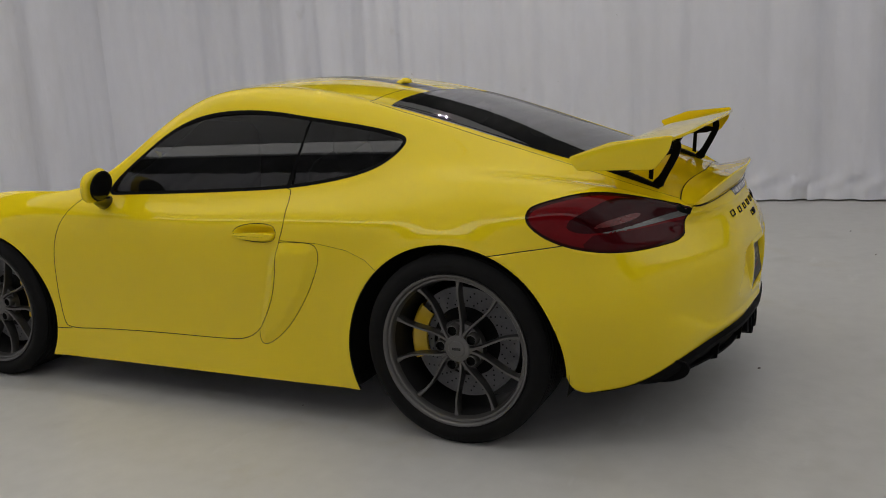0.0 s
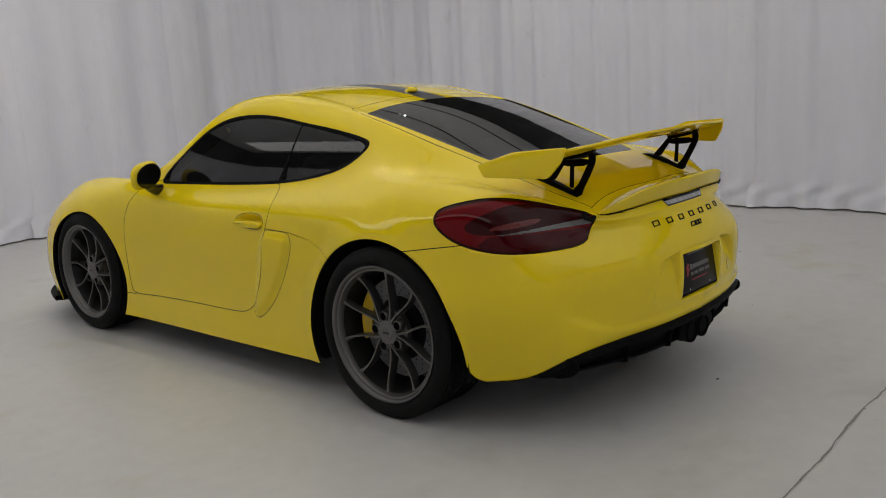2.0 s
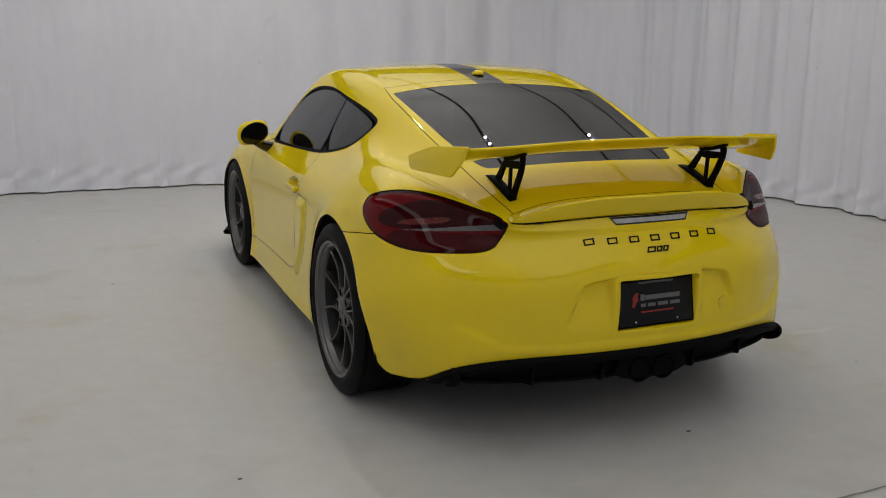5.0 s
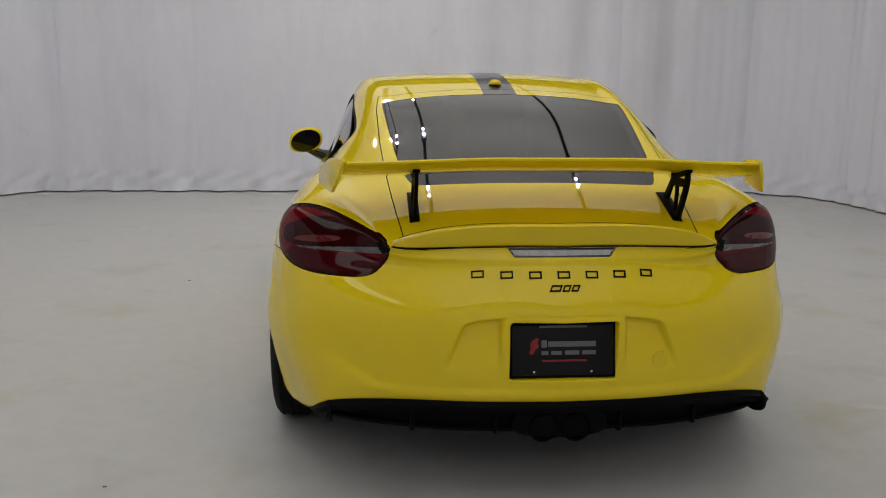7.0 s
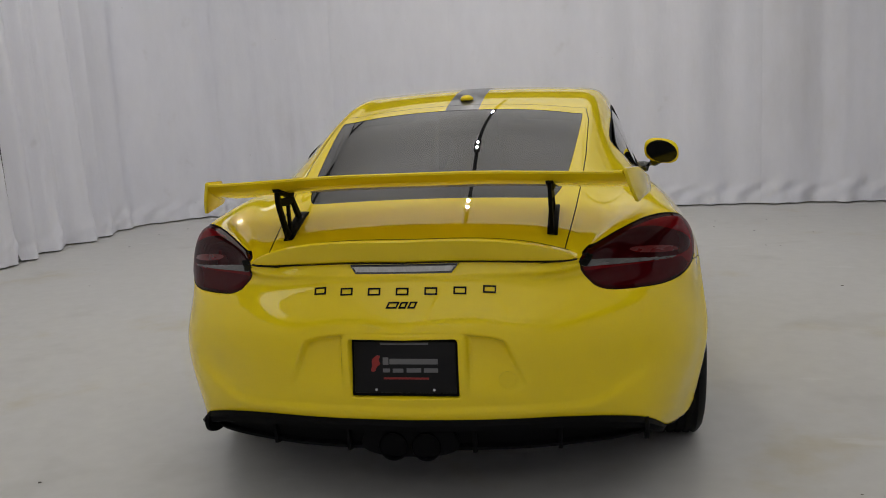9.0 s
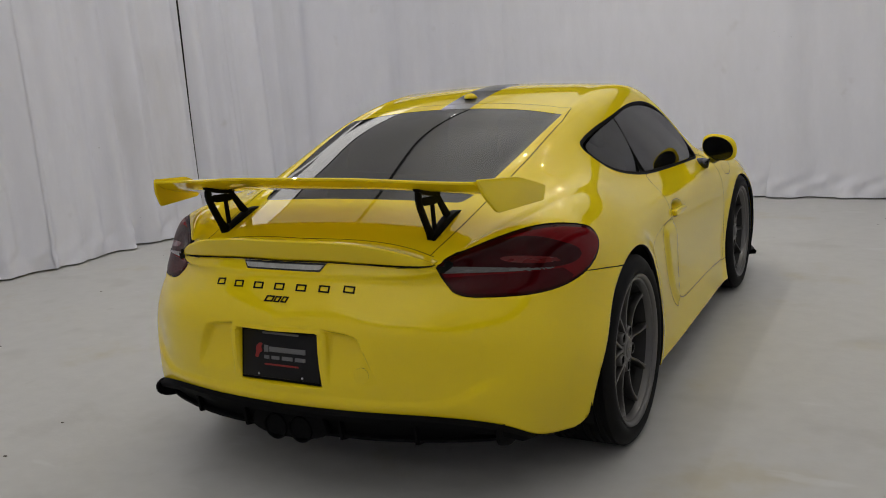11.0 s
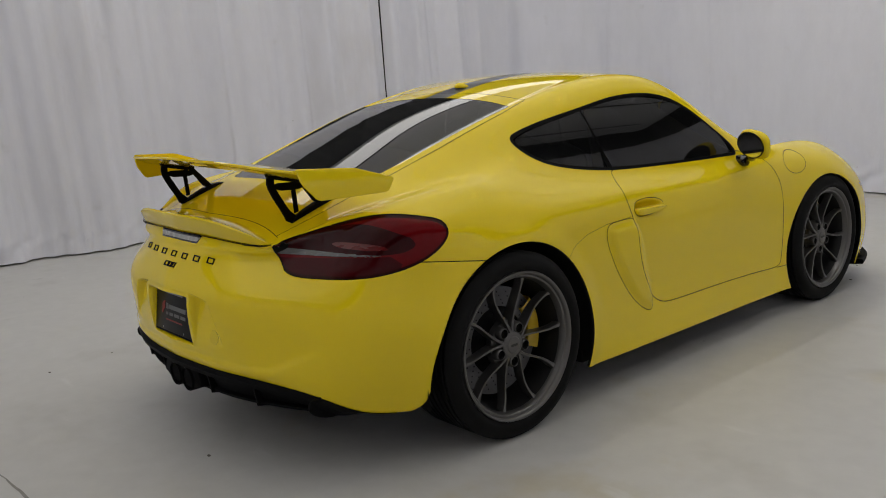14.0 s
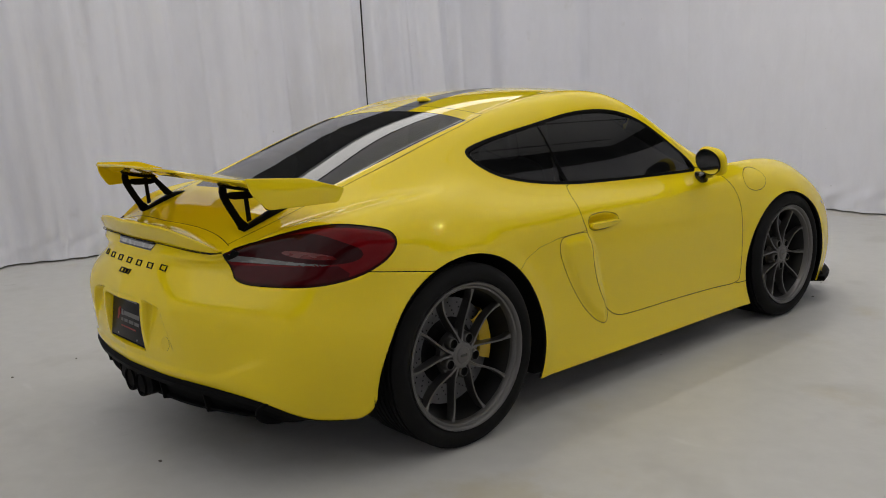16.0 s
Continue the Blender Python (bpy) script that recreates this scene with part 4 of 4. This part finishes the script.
# diffuser: black valance under the bumper, following its lower edge
low = SKIN[:, 0]
low = low[low[:, 1] < -.50]
n_low = len(low)
curve = np.vstack([low, (low * [-1, 1, 1])[::-1][1:]])
bm = bmesh.new()
rows = []
for p in curve[::2]:
    x, y, z = p
    inw = np.array([x, (y + .2), 0.0])
    inw /= np.linalg.norm(inw)
    wide = smooth_step(abs(x), .762, .80)
    zb = .243 * (1 - wide) + (z - .004) * wide
    lip = (.012 + .012 * smooth_step(abs(x), .48, .72)) * (1 - wide)
    rows.append([bm.verts.new(v) for v in ((x - inw[0] * .012, y - inw[1] * .012, z + .012), (x + inw[0] * .004 * (1 - wide), y + inw[1] * .006 * (1 - wide), z - .004), (x + inw[0] * lip * .6, y + inw[1] * lip, z - .012 * (1 - wide) - .003),
                                           (x + inw[0] * lip * .5 - inw[0] * .006, y + inw[1] * lip - inw[1] * .006, z - .030 * (1 - wide) - .004), (x - inw[0] * .030, y - inw[1] * .030, z - .038 * (1 - wide) - .005), (x - inw[0] * .05, y - inw[1] * .05, max(zb + .014, .2)), (x - inw[0] * .034, y - inw[1] * .034, zb + .008), (x - inw[0] * .036, y - inw[1] * .036, zb - .002), (x - inw[0] * .10, y - inw[1] * .16, zb + .002))])
for p, q in zip(rows, rows[1:]):
    for j in range(8):
        bm.faces.new((p[j], q[j], q[j + 1], p[j + 1]))
diffuser = part("diffuser", bm, BLACK, car, "black plastic rear diffuser", True)
for x in (-.46, -.20, .20, .46):
    yy = np.interp(abs(x), curve[:n_low, 0][::-1], curve[:n_low, 1][::-1])
    part("diffuser_fin", prism_bm([(yy + .010, .330), (yy + .026, .236), (yy + .20, .20), (yy + .20, .33)], x - .006, x + .006, "yz", .002), BLACK, diffuser)
for s in (-1, 1):
    part("diffuser_winglet", prism_bm(rounded([(-.795, .312), (-.800, .250), (-.70, .215), (-.62, .24), (-.66, .30)], 2), s * .724 - .007, s * .724 + .007, "yz", .003), BLACK, diffuser, smooth=True)
part("exhaust_surround", prism_bm(rounded([(-.17, .225), (-.135, .33), (-.09, .366), (.09, .366), (.135, .33), (.17, .225)], 3), -.918, -.88, "xz", .006), BLACK, diffuser, "black exhaust surround", True)
for s in (-1, 1):
    tip = part("exhaust_tip", lathe_bm([(-.04, .047), (.06, .047), (.064, .045), (.060, .042), (-.04, .042), (-.04, .0001)], 40), BLACK, diffuser, "round black exhaust tip", True)
    tip.matrix_basis = Matrix.Translation((s * .052, -.862, .262)) @ Matrix.Rotation(-math.pi / 2, 4, "Z")

# ---------------------------------------------------------------- rear wing
wing = empty("rear_wing", car)
tagged(wing, "fixed yellow rear wing on two black struts")
bm = bmesh.new()
rings = []
SECT = [(-.748, 1.089), (-.742, 1.092), (-.70, 1.083), (-.62, 1.066), (-.54, 1.048), (-.485, 1.032), (-.466, 1.020), (-.475, 1.010), (-.53, 1.016), (-.62, 1.036), (-.69, 1.056), (-.735, 1.078), (-.747, 1.083)]
for i in range(41):
    s = -1 + 2 * i / 40
    dip = -.014 * smooth_step(abs(s), .25, 1.0)
    rings.append([bm.verts.new((s * (.668 + .2 * (y + .725) + .25 * (1.077 - z)), y - .060 * (1 - s * s) * (.25 + .75 * smooth_step(-y, .46, .74)) + .004, z + dip + .006 * (1 - s * s))) for y, z in SECT])
for p, q in zip(rings, rings[1:]):
    for j in range(len(SECT)):
        bm.faces.new((p[j], q[j], q[(j + 1) % len(SECT)], p[(j + 1) % len(SECT)]))
bm.faces.new(rings[0])
bm.faces.new(rings[-1][::-1])
part("wing_blade", bm, PAINT, wing, smooth=True)
ENDPLATE = cornered([(-.738, 1.084), (-.724, 1.03), (-.680, .972), (-.425, .975), (-.392, 1.022), (-.53, 1.068)], .014)
for s in (-1, 1):
    bm = prism_bm(ENDPLATE, -.006, .006, "yz", .003)
    for v in bm.verts:
        v.co.x += s * (.672 + .2 * (v.co.y + .725) + .25 * (1.077 - v.co.z))
    part("endplate", bm, PAINT, wing, "yellow wing endplate", True)
    strut = empty("strut", wing)
    tagged(strut, "black open-work wing strut")
    xs = s * .442
    part("strut_foot", prism_bm(rounded([(-.648, .868), (-.636, .846), (-.430, .918), (-.412, .934), (-.44, .940), (-.50, .938), (-.60, .897)], 1), xs - .017, xs + .017, "yz", .003), BLACK, strut, smooth=True)
    part("rear_upright", prism_bm(rounded([(-.650, .868), (-.662, .90), (-.70, .965), (-.720, 1.01), (-.716, 1.046), (-.690, 1.046), (-.690, 1.005), (-.668, .965), (-.640, .915), (-.615, .895), (-.61, .875)], 1), xs - .006, xs + .006, "yz", .002), BLACK, strut, smooth=True)
    part("front_brace", prism_bm([(-.598, 1.022), (-.572, 1.018), (-.490, .930), (-.506, .922), (-.535, .935)], xs - .006, xs + .006, "yz", .002), BLACK, strut)
    part("middle_bar", prism_bm([(-.622, .998), (-.607, .998), (-.600, .905), (-.616, .90)], xs - .005, xs + .005, "yz", .0015), BLACK, strut)
    part("upper_bar", prism_bm(rounded([(-.705, 1.018), (-.580, 1.012), (-.572, .990), (-.60, .984), (-.685, .990)], 1), xs - .006, xs + .006, "yz", .002), BLACK, strut)
    part("strut_clamp", prism_bm(rounded([(-.722, 1.058), (-.712, 1.036), (-.58, 1.006), (-.566, 1.024)], 1), xs - .012, xs + .012, "yz", .003), BLACK, strut)

# ---------------------------------------------------------------- mirrors, handles, aerial, front details
for s in (-1, 1):
    mir = empty("door_mirror", car)
    tagged(mir, "yellow door mirror on a black foot")
    bm = bmesh.new()
    bmesh.ops.create_uvsphere(bm, u_segments=40, v_segments=24, radius=1.0)
    for v in bm.verts:
        x, y, z = v.co
        rr = (abs(x) ** 2.7 + abs(z) ** 2.7) ** (1 / 2.7)
        q = math.hypot(x, z) / max(rr, 1e-6)
        x, z = x * q, z * q
        yy = y * .046 if y > 0 else y * .035
        sx = .092 * (1 - .10 * max(y, 0))
        zz = z * (.070 if z > 0 else .066) * (1 - .12 * max(y, 0))
        v.co = (s * (.922 + x * sx), 1.672 + yy - .018 * x, .936 + zz - .012 * x)
    part("mirror_shell", bm, PAINT, mir, "yellow mirror shell", True)
    bm = bmesh.new()
    bmesh.ops.create_circle(bm, cap_ends=True, segments=48, radius=1.0)
    for v in bm.verts:
        x, z = v.co.x, v.co.y
        v.co = (s * (.920 + x * .082), 1.636 - .018 * x, .936 + z * .061 - .012 * x)
    part("mirror_recess", bm, MATT_BLACK, mir)
    bm = bmesh.new()
    bmesh.ops.create_circle(bm, cap_ends=True, segments=48, radius=1.0)
    for v in bm.verts:
        x, z = v.co.x, v.co.y
        v.co = (s * (.920 + x * .075), 1.633 - .018 * x, .934 + z * .055 - .012 * x)
    part("mirror_glass", bm, TINT, mir, "dark mirror glass")
    part("mirror_foot", tube_bm([(s * .80, 1.73, .842), (s * .84, 1.725, .850), (s * .880, 1.710, .872), (s * .905, 1.685, .892)], [.034, .030, .027, .030], 12), GLOSS_BLACK, mir, "black mirror foot", True)
    hx = .905
    part("door_handle", prism_bm(rounded([(.782, .720), (.782, .744), (.80, .748), (.93, .746), (.985, .742), (.97, .724), (.86, .714)], 2), s * (hx - .020), s * (hx + .006), "yz", .006), PAINT, [o for o in car.children if o.name.startswith("door")][0 if s > 0 else 1], "yellow pull handle", True)
    part("arch_guard", prism_bm(rounded([(2.875, .50), (2.905, .50), (2.935, .40), (2.935, .16), (2.875, .16), (2.88, .30)], 1), s * .80, s * .872, "yz", .004), BLACK, car, "black arch guard", True)
    part("side_marker", prism_bm(rounded([(2.862, .600), (2.905, .595), (2.91, .560), (2.868, .555)], 2), s * .84, s * .876, "yz", .003), LENS_CLEAR, car, "small clear side marker", True)
nose = SKIN[:, 0]
nose = nose[nose[:, 1] > 2.84]
nose = np.vstack([(nose * [-1, 1, 1])[::-1], nose[1:]])
bm = bmesh.new()
rows = []
for x, y, z in nose[::2]:
    ol = math.hypot(x, y - 2.4)
    ox, oy = x / ol, (y - 2.4) / ol
    rows.append([bm.verts.new((x + ox * a, y + oy * a, zz)) for a, zz in ((-.08, .145), (.035, .150), (.045, .138), (.04, .120), (-.10, .115))])
for p, q in zip(rows, rows[1:]):
    for j in range(4):
        bm.faces.new((p[j], q[j], q[j + 1], p[j + 1]))
part("front_splitter", bm, BLACK, car, "black front splitter lip", True)
for s in (-1, 1):
    part("splitter_end", prism_bm(rounded([(2.85, .20), (2.88, .115), (2.99, .115), (3.0, .14), (2.93, .155), (2.90, .20)], 2), s * .845, s * .876, "yz", .004), BLACK, car, "black splitter end fin", True)
bm = bmesh.new()
bmesh.ops.create_uvsphere(bm, u_segments=24, v_segments=14, radius=1.0)
for v in bm.verts:
    x, y, z = v.co
    v.co = (x * .030, .625 + y * .040, 1.283 + max(z, -.3) * .019 + (.006 if y < 0 else 0))
part("roof_aerial", bm, PAINT, roof, "small yellow roof aerial", True)

# cabin seen dimly through the glass
for s in (-1, 1):
    seat = empty("seat", car)
    part("backrest", box_bm(s * .36 - .23, s * .36 + .23, .62, .78, .35, .98, .06, 4), LEATHER, seat, smooth=True)
    part("headrest", box_bm(s * .36 - .13, s * .36 + .13, .60, .70, .98, 1.12, .04, 4), LEATHER, seat, smooth=True)
    part("cushion", box_bm(s * .36 - .23, s * .36 + .23, .78, 1.25, .28, .42, .05, 4), LEATHER, seat, smooth=True)
part("dashboard", box_bm(-.68, .68, 1.55, 1.95, .50, .84, .08, 4), LEATHER, car, smooth=True)

# ---------------------------------------------------------------- the studio
floor_ob = part("floor", box_bm(-5.6, 5.6, -6.9, 6.9, -.2, GROUND), FLOOR, None)
tagged(floor_ob, "pale grey painted concrete floor with faint yellow stains", "floor", kind="structure")


def bent_track(points, bend=1.3):
    """A ceiling track through the points whose corners are bent to a wide curve."""
    p = [np.array(q, float) for q in points]
    out = [p[0]]
    for a, b, c in zip(p, p[1:], p[2:]):
        u, w = (a - b) / np.linalg.norm(a - b), (c - b) / np.linalg.norm(c - b)
        out += [(1 - k) ** 2 * (b + u * bend) + 2 * k * (1 - k) * b + k * k * (b + w * bend) for k in np.linspace(0, 1, 24)]
    out.append(p[-1])
    dense = [out[0]]
    for a, b in zip(out, out[1:]):
        n = max(int(np.linalg.norm(b - a) / .05), 1)
        dense += [a + (b - a) * k / n for k in range(1, n + 1)]
    return np.array(dense)


def curtain(name, points, seams, depth, seed, height=2.85, folds=1.0, label="", cloth=None, gaps=(), foot=0.014, fine=1.0, lean=0.0, ends=(0.0, 0.0)):
    """A drape hung along a track, sewn from widths; the folds stand towards the room on its left."""
    rng = np.random.default_rng(seed)
    track = bent_track(points)
    length = np.concatenate([[0], np.cumsum(np.linalg.norm(np.diff(track, axis=0), axis=1))])
    run = length[-1]
    way = np.gradient(track, axis=0)
    way /= np.linalg.norm(way, axis=1, keepdims=True)
    root = empty(name)
    tagged(root, label, "curtain", kind="structure")
    marks = [0.0] + sorted(seams) + [run]
    waves = [(rng.uniform(.6, 1.3), rng.uniform(0, 6.3), .030), (rng.uniform(1.6, 2.6), rng.uniform(0, 6.3), .022), (rng.uniform(3.2, 4.6), rng.uniform(0, 6.3), .014), (rng.uniform(6, 9), rng.uniform(0, 6.3), .007)]
    for i, (s0, s1) in enumerate(zip(marks, marks[1:])):
        ns, nz = max(int((s1 - s0) / .022), 6), 70
        s = np.linspace(s0 + .006 if s0 in gaps else s0 - .03, s1 - .006 if s1 in gaps else s1 + .03, ns)
        zs = np.concatenate([np.linspace(foot, foot + .49, 26), np.linspace(foot + .49, height, nz - 25)[1:]])
        S, Z = np.meshgrid(s, zs, indexing="ij")
        off = np.zeros_like(S)
        for k, (fr, ph, am) in enumerate(waves):
            sway = .10 * np.sin(Z * .5 + ph + .1 * i) + .05 * np.sin(Z * 1.3 + 2 * ph)
            strength = folds * (.65 + .35 * np.sin(.9 * S + ph * 2 + i * .15)) * (1 + ends[0] * np.exp(-(S / 2.2) ** 2) + ends[1] * np.exp(-((run - S) / 1.5) ** 2))
            w_ = np.sin(2 * math.pi * fr * (S + sway * .35) + ph + i * .15)
            off += am * strength * (w_ if k < 2 else fine * np.sign(w_) * np.abs(w_) ** .7)
        low_ = np.exp(-(Z - foot) / .16)
        off += low_ * (.012 + .026 * np.sin(2 * math.pi * 1.7 * S + i) + .018 * np.sin(2 * math.pi * 4.3 * S + 2 * i + Z * 9))
        off += np.exp(-((Z - foot - .14) / .06) ** 2) * .022 * np.sin(2 * math.pi * 2.9 * S + Z * 14 + i)
        off += (.007 if i % 2 else .0) + depth
        edge_ = np.minimum(S - s[0], s[-1] - S)
        off -= .006 * np.exp(-edge_ / .02)
        S = S + lean * (Z - 1.3)
        at, to = ([np.interp(S, length, q[:, k]) for k in (0, 1)] for q in (track, way))
        over = S - np.clip(S, 0, run)
        P = np.stack([at[0] + to[0] * over - to[1] * off, at[1] + to[1] * over + to[0] * off, Z + GROUND], 2)
        me = mesh_object("curtain_width", P.reshape(-1, 3), grid_faces(ns, len(zs)), cloth or CURTAIN, root)
    return root


curtain("wall_west", [(-4.62, 4.95), (-4.62, -6.7)], [1.27, 3.18, 4.67, 6.35, 8.0, 9.6], .05, 3, folds=2.9, gaps=(1.27,), fine=.7, lean=.03, label="white fabric drapes hung along the side of the studio")
curtain("wall_north", [(4.48, 4.9), (4.43, 6.16), (-4.62, 6.40), (-4.62, 4.93)], [1.73, 3.1, 4.79, 6.28, 7.68, 9.0], .05, 5, folds=.6, fine=.3, ends=(2.6, 1.8), label="white fabric drapes stretched round the end of the studio")
curtain("wall_east", [(4.95, -6.7), (4.47, 4.92)], [1.5, 3.0, 4.5, 5.85, 7.42, 9.0], .05, 8, folds=1.5, fine=.6, label="white fabric drapes in soft vertical folds")
# the south side is never in view; these drapes are added as bounce
curtain("wall_south", [(-4.75, -6.6), (4.95, -6.6)], [1.6, 3.2, 4.8, 6.4, 8.0], .05, 11, folds=.9, label="unseen white fabric drapes added to close the studio behind")
# dark gap between two drapes, with the wall behind
for nm, bx in (("wall_backing_west", (-4.86, -4.76, -6.9, 6.76)), ("wall_backing_north", (-4.76, 4.9, 6.66, 6.76)), ("wall_backing_east", (5.08, 5.18, -6.9, 6.76)), ("wall_backing_south", (-4.76, 5.08, -6.86, -6.76))):
    backing = part(nm, box_bm(*bx, GROUND - .1, 3.91), WALL_DARK, None)
    tagged(backing, "dark grey wall behind and above the drapes", "wall", kind="structure")
# drape 24 is unseen and added, greyer for a softer reflection in the bumper
for a, b, k in (((-4.70, 6.60), (-4.70, -6.75), 21), ((4.80, 6.58), (-4.80, 6.58), 22), ((5.03, -6.75), (4.52, 6.60), 23), ((-4.80, -6.70), (5.0, -6.70), 24)):
    curtain("upper_drape", [a, b], [], .0, k, height=3.76 - GROUND, folds=.8, foot=2.7, cloth=DRAPE_DARK if k == 24 else DRAPE_BLACK, label="dark drapes hung above the others")
CEIL = 3.78
RAIL_Z = CEIL - .045
deck = part("ceiling_deck", box_bm(-5.2, 5.4, -6.9, 6.9, CEIL + .14, CEIL + .24), WALL_DARK, None)
tagged(deck, "dark deck above the cloth ceiling", "ceiling", kind="structure")
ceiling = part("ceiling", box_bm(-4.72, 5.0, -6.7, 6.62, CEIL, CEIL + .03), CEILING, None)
tagged(ceiling, "white stretched cloth ceiling with an added soft glow", "ceiling", kind="structure")


def rail(x):
    """A slim dark rail close under the ceiling."""
    r = empty("ceiling_rail", None, (x, 0, RAIL_Z))
    tagged(r, "slim dark lighting rail below the white ceiling", "lighting rail", "ceiling rails")
    part("channel", box_bm(-.018, .018, -6.4, 6.1, -.004, .018, .003), STEEL_DARK, r)
    for y in (-5.4, -3.2, -1.0, 1.2, 3.5, 5.4):
        part("hanger", box_bm(-.006, .006, y - .006, y + .006, .018, CEIL - RAIL_Z), STEEL_DARK, r)
    return r


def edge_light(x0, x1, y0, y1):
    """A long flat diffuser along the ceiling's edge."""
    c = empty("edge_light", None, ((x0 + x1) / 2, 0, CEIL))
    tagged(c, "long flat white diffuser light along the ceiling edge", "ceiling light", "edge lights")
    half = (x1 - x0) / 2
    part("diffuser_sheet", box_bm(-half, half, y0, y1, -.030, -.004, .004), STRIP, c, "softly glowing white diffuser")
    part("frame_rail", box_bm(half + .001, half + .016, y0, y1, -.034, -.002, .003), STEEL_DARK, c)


def fixture(x, y):
    fx = empty("ceiling_light", None, (x, y, RAIL_Z))
    tagged(fx, "small twin LED spotlight under a dark rail", "ceiling light", "ceiling lights")
    part("housing", box_bm(-.034, .034, -.085, .085, -.034, -.0045, .006), STEEL_DARK, fx)
    for j in (-1, 1):
        part("led_module", box_bm(-.009, .009, j * .045 - .009, j * .045 + .009, -.040, -.033, .003), LED, fx, "bright white LED module")
    return fx


one = fixture(-.35, 2.25)
# the spots at y -6.0, .6 and -.4 are added as fill
for x, spots in ((-2.2, (4.0, .6, -6.0)), (-.35, (2.25, 3.0, 4.45, -6.0)), (1.2, (2.4, -6.0)), (2.8, (2.8, -6.0)), (4.0, (1.6, -.4))):
    rail(x)
    for y in spots:
        if (x, y) != (-.35, 2.25):
            copy_thing(one, Matrix.Translation((x, y, RAIL_Z)))
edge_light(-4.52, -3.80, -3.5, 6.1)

# floor joint that opens into a ragged crack, and crumbs
rng = np.random.default_rng(4)
bm = bmesh.new()
JOINT_Y = -1.535
xs = np.linspace(-5.0, 5.0, 260)
wob = np.cumsum(rng.normal(0, .0022, 260))
wob -= np.linspace(wob[0], wob[-1], 260)
top, bot = [], []
for x, w_ in zip(xs, wob):
    wd = .0055 * (.35 + abs(noise.noise((x * 3.1, 1.7, 0))) * 1.6)
    top.append(bm.verts.new((x, JOINT_Y + w_ + wd, GROUND + .0022)))
    bot.append(bm.verts.new((x, JOINT_Y + w_ - wd, GROUND + .0022)))
for i in range(259):
    bm.faces.new((top[i], bot[i], bot[i + 1], top[i + 1]))
joint = part("floor_joint", bm, CRACK, None)
tagged(joint, "ragged dark joint across the pale concrete floor", "joint", kind="structure")
bm = bmesh.new()
for _ in range(46):
    x, y = rng.uniform(-4, 4), rng.uniform(-2.6, 5.5)
    r = rng.uniform(.003, .0075)
    bmesh.ops.create_icosphere(bm, subdivisions=1, radius=r, matrix=Matrix.Translation((x, y, GROUND + r * .25)) @ Matrix.Diagonal((1.6, 1, .35, 1)))
crumbs = part("floor_crumbs", bm, DIRT, None)
tagged(crumbs, "small dark crumbs scattered on the floor", "debris", kind="stuff")
